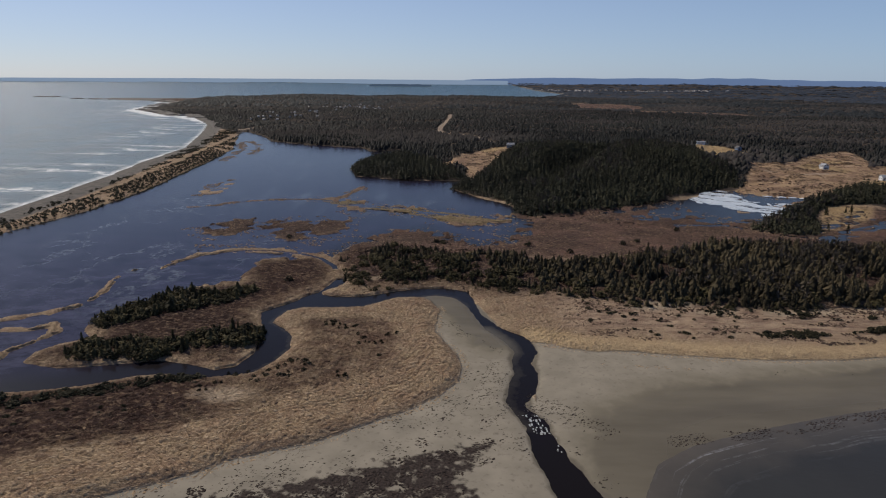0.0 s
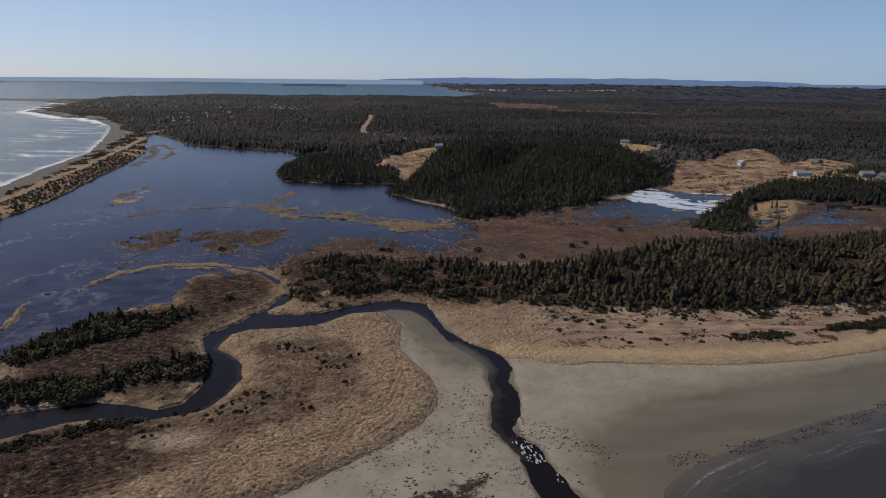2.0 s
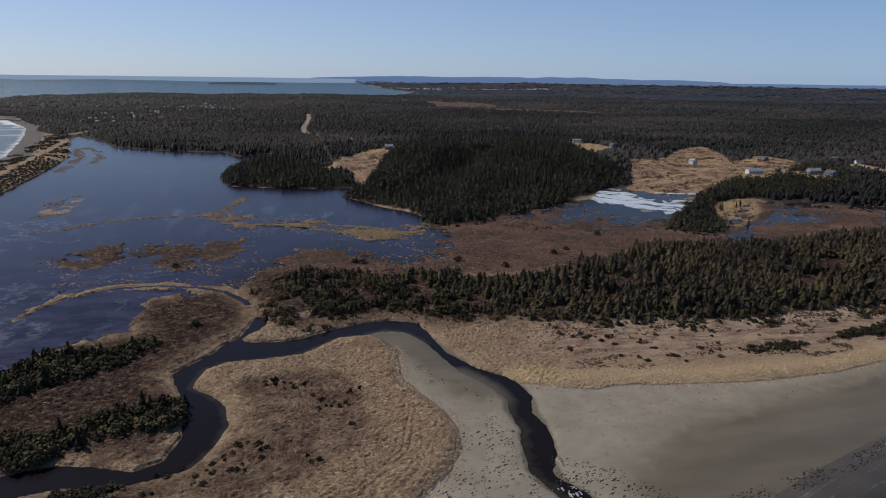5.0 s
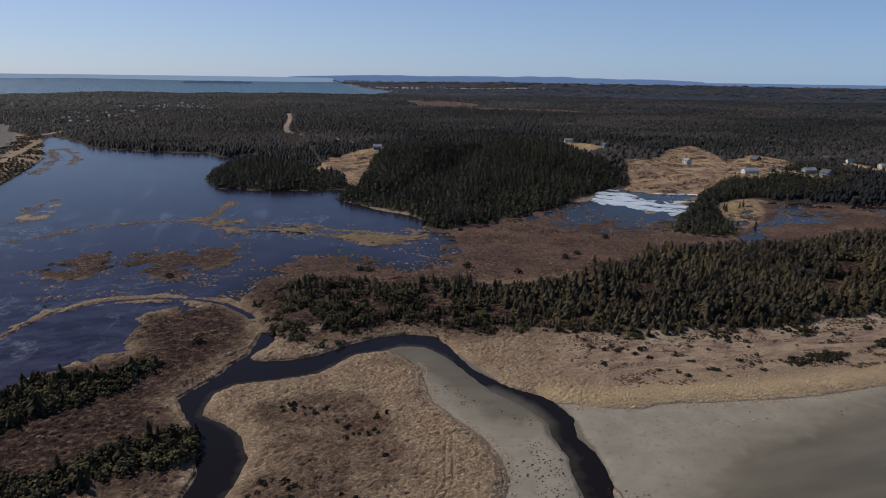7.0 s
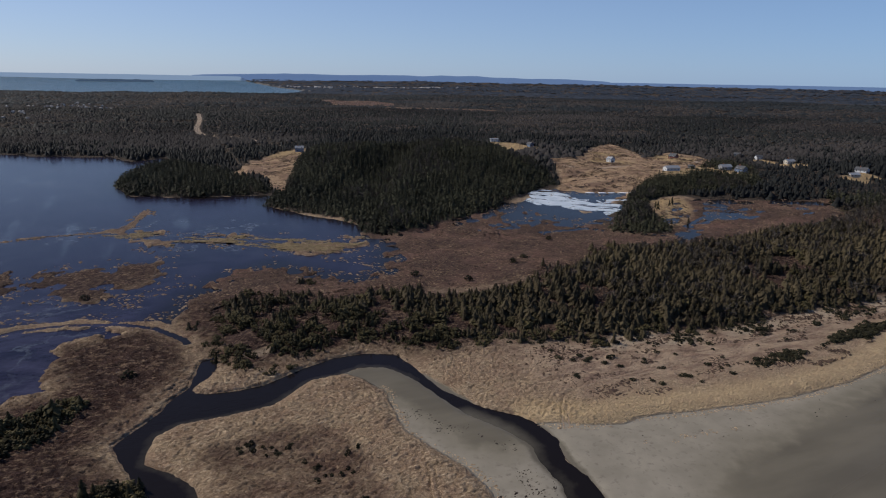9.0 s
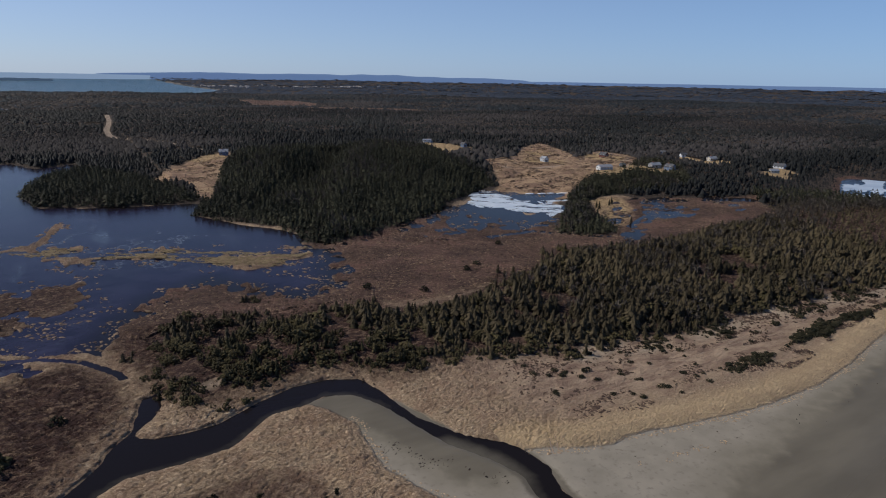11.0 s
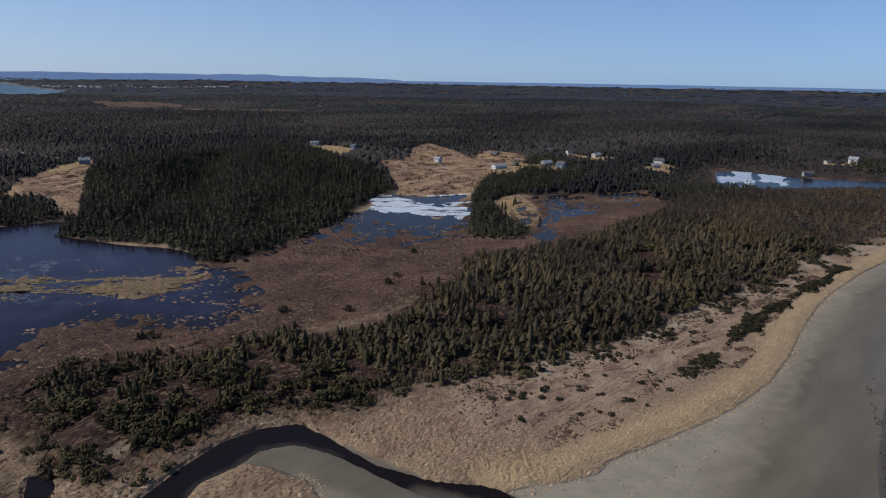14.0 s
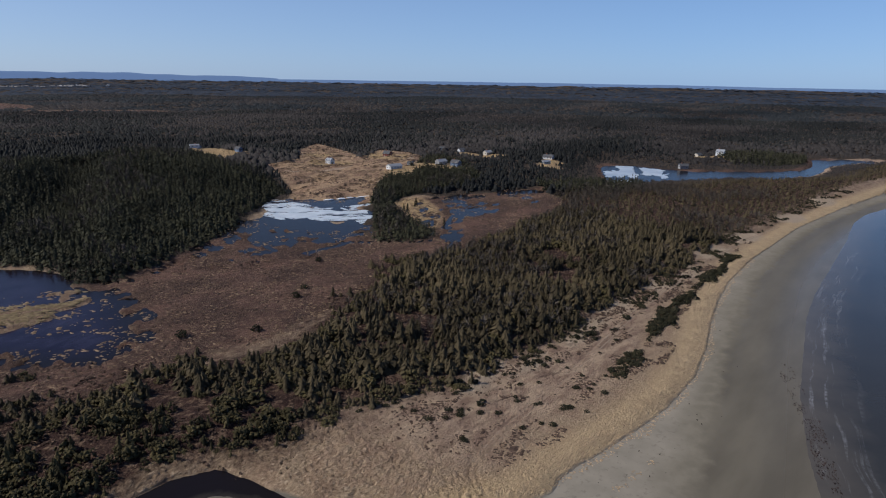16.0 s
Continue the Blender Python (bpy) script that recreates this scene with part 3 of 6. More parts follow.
def water_material(name, deep, wave, streak=0.0, rough=0.12, foam=False, mud=None, swell=0.3, gloss=0.5, shallow=None, peat=None):
    m = Mat(name, rough, gloss)
    m.b.inputs["IOR"].default_value = 1.33
    big = m.noise(0.018, 5)
    col = m.mix(m.ramp(big, 0.35, 0.65), deep, tuple(v * 1.35 for v in deep))
    if mud:
        # muddy shallows, and sky reflection on ripples put into the colour as violet
        mud_sheen = m.noise(0.06, 9, m.place(1, 1.8, 1, -0.5), 0.72)
        col = m.mix(m.math("MULTIPLY", m.math("MULTIPLY", m.ramp(mud_sheen, 0.40, 0.70), m.ramp(m.node("ShaderNodeSeparateXYZ", 1, (), Vector=m.place()), 420, 270, 0.3, 1.0)), m.ramp(m.attr("shore"), 2, 18)), col, mud)
        m.rough(m.ramp(mud_sheen, 0.40, 0.60, rough * 0.7, rough * 1.5))
    if streak:
        lines = m.noise(1.0, 5, m.place(0.07, 0.012, 1, radians(-25)), 0.6)
        open_water = m.ramp(m.node("ShaderNodeSeparateXYZ", 1, (), Vector=m.place()), 350, 500)
        col = m.mix(m.math("MULTIPLY", m.math("MULTIPLY", m.ramp(lines, 0.57, 0.66, 0, streak), open_water), m.ramp(m.attr("shore"), 10, 60)), col, (0.10, 0.13, 0.17))
    if peat:
        swirl = m.noise(0.016, 7, m.place(1, 0.8, 1, 0.4), 0.6)
        thread = m.math("MULTIPLY", m.ramp(m.math("ABSOLUTE", m.math("SUBTRACT", swirl, 0.5)), 0.0, 0.014, 1, 0), m.ramp(m.noise(0.008, 3), 0.45, 0.6))
        thread = m.math("MULTIPLY", thread, m.ramp(m.noise(0.35, 6), 0.4, 0.6, 0.2, 1.0))
        col = m.mix(m.math("MULTIPLY", thread, m.ramp(m.attr("shore"), 10, 40, 0, 0.9)), col, (0.115, 0.13, 0.15))
        col = m.mix(m.ramp(m.math("MULTIPLY_ADD", big, 12.0, m.attr("shore")), 6, 20), peat, col)
        col = m.mix(m.ramp(m.math("MULTIPLY_ADD", m.noise(0.3, 5), 0.5, m.attr("bed")), 0.45, 1.25), col, (0.088, 0.078, 0.06))
        m.rough(m.ramp(m.attr("bed"), 0, 1, rough, rough))
    if shallow:
        edge = m.attr("shore")
        col = m.mix(m.ramp(m.math("MULTIPLY_ADD", m.noise(0.08, 5), 16.0, edge), 5, 24), shallow, col)
        at = m.node("ShaderNodeCombineXYZ", X=m.math("MULTIPLY", edge, 0.55), Y=m.math("MULTIPLY", m.node("ShaderNodeSeparateXYZ", Vector=m.place()), 0.022))
        lines = m.node("ShaderNodeTexNoise", Vector=at, Scale=1.0, Detail=6.0, Roughness=0.6)
        fleck = m.math("MULTIPLY", m.ramp(lines, 0.55, 0.68), m.math("MULTIPLY", m.ramp(edge, 17, 6), m.ramp(m.noise(0.6, 5), 0.35, 0.6)))
        col = m.mix(m.math("MULTIPLY", fleck, 0.55), col, (0.30, 0.30, 0.31))
    if foam:
        shore = m.attr("shore")
        swirl = m.noise(0.007, 6)
        wave_at = m.math("MULTIPLY_ADD", swirl, 190.0, m.node("ShaderNodeSeparateXYZ", 1, (), Vector=m.place(1, 1, 1, 0.16)))
        band = m.math("SINE", m.math("MULTIPLY", wave_at, 0.13))
        patch = m.ramp(m.noise(0.011, 6, m.place(0.7, 1, 1, 0.15)), 0.45, 0.54)
        near = m.ramp(shore, 175, 60)
        lace = m.noise(0.16, 8, m.place(0.35, 1, 1, 0.16), 0.72)
        crest = m.math("MULTIPLY", m.ramp(band, 0.70, 0.95), m.ramp(lace, 0.42, 0.54))
        trail = m.math("MULTIPLY", m.ramp(band, -0.7, 0.6), m.ramp(lace, 0.47, 0.60, 0, 0.85))
        f = m.math("MULTIPLY", m.math("MULTIPLY", m.math("MAXIMUM", crest, trail), patch), near)
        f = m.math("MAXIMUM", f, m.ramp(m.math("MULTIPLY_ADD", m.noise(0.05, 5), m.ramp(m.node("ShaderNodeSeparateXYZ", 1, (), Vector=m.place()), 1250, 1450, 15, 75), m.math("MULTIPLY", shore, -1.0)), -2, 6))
        f = m.math("MULTIPLY", f, m.ramp(m.noise(0.25, 6), 0.3, 0.5, 0.45, 1.0))
        col = m.mix(m.ramp(m.noise(0.02, 7, m.place(1, 0.4, 1, 0.3), 0.7), 0.45, 0.65, 0, 0.5), col, (0.075, 0.095, 0.10))
        col = m.mix(f, col, (0.75, 0.76, 0.76))
        m.rough(m.ramp(f, 0, 1, rough, 0.8))
    m.color(col)
    ripple = m.math("ADD", m.noise(0.9, 3, m.place(1, 1, 1)), m.math("MULTIPLY", m.noise(swell, 3, m.place(1, 2.5, 1, 0.6)), 2.0))
    return m.bump(ripple, wave, 1.0).m


def leaf_material(name, dark, light, rough=0.75, through_light=0.0):
    m = Mat(name, rough, 0.06)
    t = m.attr("tint")
    v = m.math("MULTIPLY_ADD", m.noise(3.5, 4, None, 0.7), 1.1, m.math("MULTIPLY_ADD", t, 0.75, -0.3))
    c = m.mix(m.ramp(v, 0.2, 0.85), dark, light)
    m.color(c)
    if through_light:
        back = m.t.nodes.new("ShaderNodeBsdfTranslucent")
        both = m.t.nodes.new("ShaderNodeMixShader")
        m.put(back.inputs["Color"], c)
        both.inputs[0].default_value = through_light
        m.t.links.new(m.b.outputs[0], both.inputs[1])
        m.t.links.new(back.outputs[0], both.inputs[2])
        m.t.links.new(both.outputs[0], m.t.nodes["Material Output"].inputs[0])
    return m.m


def plain(name, a, b, scale=2.0, rough=0.7, metal=0.0, bumpy=0.0):
    m = Mat(name, rough, 0.3)
    m.b.inputs["Metallic"].default_value = metal
    n = m.noise(scale, 5)
    m.color(m.mix(m.ramp(n, 0.3, 0.7), a, b))
    return (m.bump(n, bumpy) if bumpy else m).m


GROUND = ground_material()
LAGOON_WATER = water_material("lagoon_water", (0.008, 0.0065, 0.017), 0.016, 0.34, 0.19, False, (0.054, 0.051, 0.088), 0.3, 0.10, None, (0.010, 0.008, 0.008))
BAY_WATER = water_material("bay_water", (0.030, 0.0295, 0.027), 0.02, 0, 0.14, False, None, 0.3, 0.33, (0.096, 0.083, 0.068))
SEA_WATER = water_material("sea_water", (0.048, 0.100, 0.138), 1.3, 0, 0.34, True, None, 0.09, 0.20)
SPRUCE = leaf_material("spruce_needles", (0.011, 0.0125, 0.009), (0.051, 0.049, 0.029))
# far spruce, outer and rim woods: aerial haze put into the needle colour as blue
HAZED_FAR_SPRUCE = leaf_material("haze_tinted_far_spruce", (0.012, 0.013, 0.0135), (0.027, 0.0275, 0.026))
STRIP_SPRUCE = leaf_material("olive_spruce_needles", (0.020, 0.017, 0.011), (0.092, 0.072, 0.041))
HAZED_OUTER_WOODS = leaf_material("haze_tinted_outer_woods", (0.015, 0.018, 0.020), (0.031, 0.034, 0.036))
HAZED_RIM_WOODS = leaf_material("haze_tinted_rim_woods", (0.022, 0.028, 0.038), (0.042, 0.048, 0.060))
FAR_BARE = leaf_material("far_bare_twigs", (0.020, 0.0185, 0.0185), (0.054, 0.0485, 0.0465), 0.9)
GREEN_BUSH = leaf_material("evergreen_bush", (0.016, 0.015, 0.009), (0.090, 0.073, 0.034))
BARE = leaf_material("bare_twigs", (0.050, 0.042, 0.036), (0.105, 0.088, 0.074), 0.9)
TUSSOCK = leaf_material("dry_grass", (0.23, 0.165, 0.105), (0.46, 0.335, 0.212), 0.9, 0.15)
HEATH = leaf_material("heath_twigs", (0.045, 0.031, 0.025), (0.10, 0.066, 0.048), 0.95)
SHRUB = leaf_material("shrub_leaves", (0.011, 0.012, 0.007), (0.036, 0.032, 0.018))
BARK = plain("bark", (0.05, 0.04, 0.032), (0.12, 0.10, 0.085), 6, 0.9)

# ---- ground and water ----
def zones(vx, vy):
    """What covers the ground: signed distances, by name."""
    vsand = np.maximum(inside(SPIT_SAND, vx, vy), inside(BEACH, vx, vy))
    sea_v = inside(OCEAN, vx, vy)
    vwood = np.maximum.reduce([inside(p, vx, vy) + q for p, q in ((WOODS, np.where((vx < 0) & (vy > 700), 32, 16)), (HILL, 0.5), (POINT, 3), (ISLET, 2))])
    vfield = np.maximum.reduce([inside(p, vx, vy) for p in (FIELD_A, FIELD_B, ISLET_FIELD)])
    vbog = np.maximum.reduce([np.clip(inside(bog, vx, vy), -80, 12) for bog in BOGS])
    for ax, ay, rr in CLEARINGS:
        vfield = np.maximum(vfield, rr - np.hypot(vx - ax, vy - ay))
    vlawn = np.full(vx.shape, -80.0)
    for ax, ay, rr in CLEARINGS:
        vlawn = np.maximum(vlawn, rr - np.hypot(vx - ax, vy - ay))
    for ax, ay, rr in ((372, 634, 22), (52, 775, 18), (66, 795, 18), (405, 690, 18), (462, 645, 20)):
        vlawn = np.maximum(vlawn, rr - np.hypot(vx - ax, vy - ay))
    # blown sand where the wood meets the dunes
    vbare = np.full(vx.shape, -80.0)
    for ax, ay, rr in ((93, 247, 4), (87, 247, 4), (82, 244, 3), (152, 241, 4), (135, 239, 4), (175, 242, 5), (217, 240, 6), (242, 239, 7), (290, 240, 8), (340, 237, 9), (420, 228, 9), (500, 222, 9), (105, 240, 3), (-62, 168, 4), (-30, 281, 2)):
        vbare = np.maximum(vbare, rr - np.hypot((vx - ax) * 0.5, vy - ay))
    vmud = np.minimum(inside(CREEK_OUT + CREEK_IN[::-1], vx, vy) + 3.0, np.where(vy < 262, 3, -5))
    vlawn = np.maximum(vlawn, np.minimum(inside(ISLET_FIELD, vx, vy), 6))
    vpond = np.maximum(inside(POND_C, vx, vy), inside(POND_B, vx, vy))
    vwood = np.minimum.reduce([vwood, -vfield, -vbog, -vpond - 6])
    vbrown = np.maximum.reduce([np.minimum(inside(BROWN, vx, vy) - 1.5, -0.2), inside(REED_A, vx, vy), inside(LOOP, vx, vy), np.minimum(inside(SCRUB, vx, vy), np.where(vx > -66, -0.5, 80))] + [inside(POND_B, vx, vy) + 11, inside(POOLS, vx, vy) + 9, np.minimum(inside(REED_B, vx, vy) + 1, 1), 3 - along(REED_LINE, vx, vy)] + [inside(MARSH, vx, vy) + np.where(vy > 330, 9, 0)])
    vscrub = np.maximum.reduce([np.minimum(inside(SCRUB, vx, vy) - 1, 0.35 * (-68 - vx)), np.minimum(inside(BROWN, vx, vy) - 3.5, -2.4), inside(LOOP, vx, vy) - 6, inside(REED_A, vx, vy) + 1, inside(WOOD_STRIP, vx, vy) + np.where(vx > 40, 5.5, 0), np.where(np.hypot(vx - CX, vy - CY) > 1280, 8.0, -80.0)])
    vbrown = np.maximum.reduce([vbrown, vbog, np.minimum(inside(POND_C, vx, vy) + 16, 20)])
    vscrub = np.minimum(vscrub, -vbog)
    vbrown = np.minimum(vbrown, np.where(inside(LOOP, vx, vy) > 0, inside(LOOP, vx, vy) - 6, 80))
    vtrack = np.maximum.reduce([4.0 - along(ROAD, vx, vy), 5.0 - along(FAR_LANE, vx, vy), 4.0 - along(VILLAGE_ROAD, vx, vy)])
    dune = np.minimum(9.5 + inside(BEACH, vx, vy), 8.0) * (vx > 28) + (vx <= 28) * -20
    return (("sand", vsand), ("wet", np.maximum(inside(WET, vx, vy), np.minimum(9 - along([(-6, 256), (4, 254), (10, 242), (14, 230), (19, 214)], vx, vy), 12) * 1.2)), ("wood", vwood), ("field", vfield), ("lawn", vlawn), ("bare", vbare), ("mud", vmud), ("weed", np.clip(inside(WEED_BED, vx, vy), -40, 2)), ("brown", vbrown), ("scrub", vscrub), ("track", vtrack), ("dune", dune), ("rust", np.minimum.reduce([-inside(BEACH, vx, vy) - 17, 0.5 * (vx - 42), 268 - vy, 3 - inside(WOOD_STRIP, vx, vy)])), ("shingle", np.minimum(sea_v + np.where(vy > 1350, 60, 25), 6)))


XS = spread(-4900, 4900, 1.5, -150, 130, 1.04)
YS = spread(-4900, 4900, 1.5, 115, 340, 1.04)
GX, GY = np.meshgrid(XS, YS)
TX, TY, LIFT = unsqueeze(GX, GY)
GZ = height(TX, TY) * np.where(LIFT > 0, 1 - LIFT / EYE_H, 1)
round_world = np.hypot(GX - CX, GY - CY) < 4885
me = grid_mesh("ground", XS, YS, GZ + LIFT, round_world)
keep_v = np.zeros(GX.size, bool)
iq = np.arange(GX.size).reshape(GX.shape)
quads = np.stack([iq[:-1, :-1], iq[:-1, 1:], iq[1:, 1:], iq[1:, :-1]], -1).reshape(-1, 4)
keep_v[np.unique(quads[round_world.reshape(-1)[quads].any(1)])] = True
vx, vy = TX.ravel()[keep_v], TY.ravel()[keep_v]
for key, val in zones(vx, vy):
    paint(me, key, val)
ground = tagged(new("ground", me), "tan marsh grass, dunes, grey sand and dark forest floor", "ground", kind="structure")
me.materials.append(GROUND)


def water_sheet(name, label, field, material, xs, ys, shore=None, drop=0.0):
    gx, gy = np.meshgrid(xs, ys)
    tx, ty, lift = unsqueeze(gx, gy)
    f = field(tx, ty)
    ok = (f > -14) & (np.hypot(gx - CX, gy - CY) < 4885)
    # the far sheet keeps its true slope
    me = grid_mesh(name, xs, ys, lift - drop, ok)
    if shore is not None:
        i = np.arange(gx.size).reshape(gx.shape)
        q = np.stack([i[:-1, :-1], i[:-1, 1:], i[1:, 1:], i[1:, :-1]], -1).reshape(-1, 4)
        used = np.unique(q[ok.reshape(-1)[q].any(1)])
        ux_, uy_ = tx.ravel()[used], ty.ravel()[used]
        bar = np.maximum(smooth(6.5, 0, along(CREEK_IN[25:33], ux_, uy_)) * (0.35 + 0.65 * smooth(190, 215, uy_)), 0.4 * smooth(4, 0, along(CREEK_IN[8:24], ux_, uy_)))
        paint(me, "bed", bar)
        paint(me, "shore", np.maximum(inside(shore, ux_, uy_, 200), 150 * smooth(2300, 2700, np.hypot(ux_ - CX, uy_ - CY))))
    me.materials.append(material)
    return tagged(new(name, me), label, "water", kind="structure")


coarse_x, coarse_y = spread(-4900, 4900, 12, -420, 150, 1.06), spread(-4900, 4900, 12, 0, 900, 1.06)
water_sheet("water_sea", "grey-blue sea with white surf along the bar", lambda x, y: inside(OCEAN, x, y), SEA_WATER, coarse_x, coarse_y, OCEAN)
water_sheet("water_bay", "shallow grey-green bay over wet sand", lambda x, y: inside(BAY, x, y), BAY_WATER, spread(-4900, 4900, 5, 20, 420, 1.06), spread(-4900, 4900, 5, 90, 200, 1.06), BAY, 0.012)
water_sheet("water_lagoon", "dark blue lagoon, creek and ponds", lambda x, y: np.maximum.reduce([inside(p, x, y) for p in (LAGOON, CREEK_OUT + CREEK_IN[::-1], POND_A, POND_B, POND_C)]) + 10 * (y > 130) - 13 * smooth(127, 117, y) - 60 * (inside(BAY, x, y) > np.where(x > 41, -8, 1.5)), LAGOON_WATER, spread(-360, 930, 1.4, -140, 45, 1.08), spread(92, 1130, 1.4, 98, 295, 1.08), LAGOON)


def ground_at(x, y):
    """Height of the sheet at places of the sheet."""
    tx, ty, lift = unsqueeze(x, y)
    return height(tx, ty) * np.where(lift > 0, 1 - lift / EYE_H, 1) + lift

# ---- trees ----
def spruce_shape(seed, tiers, arms, girth=0.235, droop=0.45, taper=0.7):
    """A spruce one metre high: whorls of drooping, ragged boughs round a tapered trunk. Returns crown and trunk as corners and triangles."""
    r = np.random.default_rng(seed)
    co, tri = [], []
    for k in range(tiers):
        f = (k + 0.5 * r.random()) / tiers
        z = 0.10 + 0.86 * f
        reach = girth * (1 - f) ** taper * r.uniform(0.8, 1.15) + 0.015
        for a in range(arms):
            ang = 2 * math.pi * (a + 0.5 * k + r.uniform(-0.35, 0.35)) / arms
            length = reach * r.uniform(0.5, 1.4)
            wide = 1.45 * length / arms + 0.012
            c, s = math.cos(ang), math.sin(ang)
            top = z + 0.13 + 0.06 * (1 - f)
            tip = z - droop * length + r.uniform(-0.03, 0.03)
            n = len(co)
            mid = 0.6 * length
            co += [(0, 0, top), (c * mid - s * wide, s * mid + c * wide, z - 0.03), (c * length, s * length, tip), (c * mid + s * wide, s * mid - c * wide, z - 0.03)]
            tri += [(n, n + 1, n + 2), (n, n + 2, n + 3)]
    n = len(co)
    co += [(0, 0, 1.02), (0.02, 0.0, 0.88), (-0.01, 0.018, 0.88), (-0.01, -0.018, 0.88)]
    tri += [(n, n + 1, n + 2), (n, n + 2, n + 3), (n, n + 3, n + 1)]
    bark = cone_shape(0.022, 0.004, 0.9, 5)
    return (np.array(co), np.array(tri)), bark


def cone_shape(r0, r1, top, sides):
    co = [(math.cos(2 * math.pi * a / sides) * q, math.sin(2 * math.pi * a / sides) * q, z) for q, z in ((r0, -0.04), (r1, top)) for a in range(sides)]
    tri = []
    for a in range(sides):
        b = (a + 1) % sides
        tri += [(a, b, sides + b), (a, sides + b, sides + a)]
    return np.array(co), np.array(tri)


def crown_shape(seed, sides=4):
    """A blunt crown for woods at the edge of sight."""
    r = np.random.default_rng(seed)
    co = [(r.uniform(-0.08, 0.08), r.uniform(-0.08, 0.08), r.uniform(0.85, 1.05))]
    co += [(math.cos((a + r.uniform(-0.2, 0.2)) * 6.283 / sides) * q, math.sin((a + r.uniform(-0.2, 0.2)) * 6.283 / sides) * q, r.uniform(0.0, 0.2)) for a, q in enumerate(r.uniform(0.38, 0.68, sides))]
    return np.array(co), np.array([(0, 1 + a, 1 + (a + 1) % sides) for a in range(sides)])


def far_spruce_shape(seed, arms=4):
    """A ragged spire for woods far off."""
    r = np.random.default_rng(seed)
    co, tri = [], []
    for z0, z1, reach in ((0.0, 0.72, 0.33), (0.36, 1.0, 0.22)):
        n = len(co)
        co.append((r.uniform(-0.03, 0.03), r.uniform(-0.03, 0.03), z1))
        for a in range(arms):
            ang = 2 * math.pi * (a + r.uniform(-0.3, 0.3)) / arms
            q = reach * r.uniform(0.6, 1.25)
            co.append((math.cos(ang) * q, math.sin(ang) * q, z0 + r.uniform(0, 0.1)))
        tri += [(n, n + 1 + a, n + 1 + (a + 1) % arms) for a in range(arms)]
    return np.array(co), np.array(tri)


def clump_shape(seed, leaves, flat=0.75):
    """A bush one metre wide: many small leaf clumps set round an uneven dome."""
    r = np.random.default_rng(seed)
    co, tri = [], []
    for k in range(leaves):
        d = r.normal(size=3)
        d /= np.linalg.norm(d)
        d[2] = abs(d[2])
        rad = 0.5 * r.uniform(0.55, 1.1)
        c = d * rad * np.array((1, 1, flat * 1.3)) + (0, 0, 0.06)
        a = np.cross(d, (0.3, 0.1, 0.9))
        a /= np.linalg.norm(a) + 1e-9
        b = np.cross(d, a)
        s = r.uniform(0.10, 0.2) * (26 / leaves) ** 0.45
        n = len(co)
        co += [c + a * s, c + b * s * r.uniform(0.7, 1.2), c - a * s, c - b * s, c + d * s * 0.9]
        tri += [(n, n + 1, n + 4), (n + 1, n + 2, n + 4), (n + 2, n + 3, n + 4), (n + 3, n, n + 4)]
    return np.array(co), np.array(tri)


def bare_shape(seed, twigs=12):
    """A leafless tree one metre high: a leaning stem with many thin forked limbs."""
    r = np.random.default_rng(seed)
    co, tri = [], []

    def stick(p, q, w):
        n = len(co)
        side = np.cross(np.subtract(q, p), r.normal(size=3))
        side = side / (np.linalg.norm(side) + 1e-9) * w
        co.extend([p - side, p + side, np.array(q)])
        tri.append((n, n + 1, n + 2))

    stick(np.zeros(3), np.array((0.03, 0.02, 0.9)), 0.02)
    for k in range(twigs):
        z = r.uniform(0.25, 0.8)
        ang = r.uniform(0, 6.28)
        q = np.array((math.cos(ang) * 0.26, math.sin(ang) * 0.26, z + r.uniform(0.1, 0.3)))
        p = np.array((0.01, 0.01, z))
        stick(p, q, 0.03)
        for j in range(2):
            stick(p * 0.5 + q * 0.5, q + r.normal(size=3) * 0.1, 0.045)
    return np.array(co), np.array(tri)


def scatter(fn, lo, hi, step, seed, reach=0.5):
    """Jittered places, in the sheet's plan, where fn says there is growth."""
    r = np.random.default_rng(seed)
    gx, gy = np.meshgrid(np.arange(lo[0], hi[0], step), np.arange(lo[1], hi[1], step))
    gx = gx.ravel() + r.uniform(-reach, reach, gx.size) * step
    gy = gy.ravel() + r.uniform(-reach, reach, gy.size) * step
    ok = fn(gx, gy)
    return gx[ok], gy[ok]


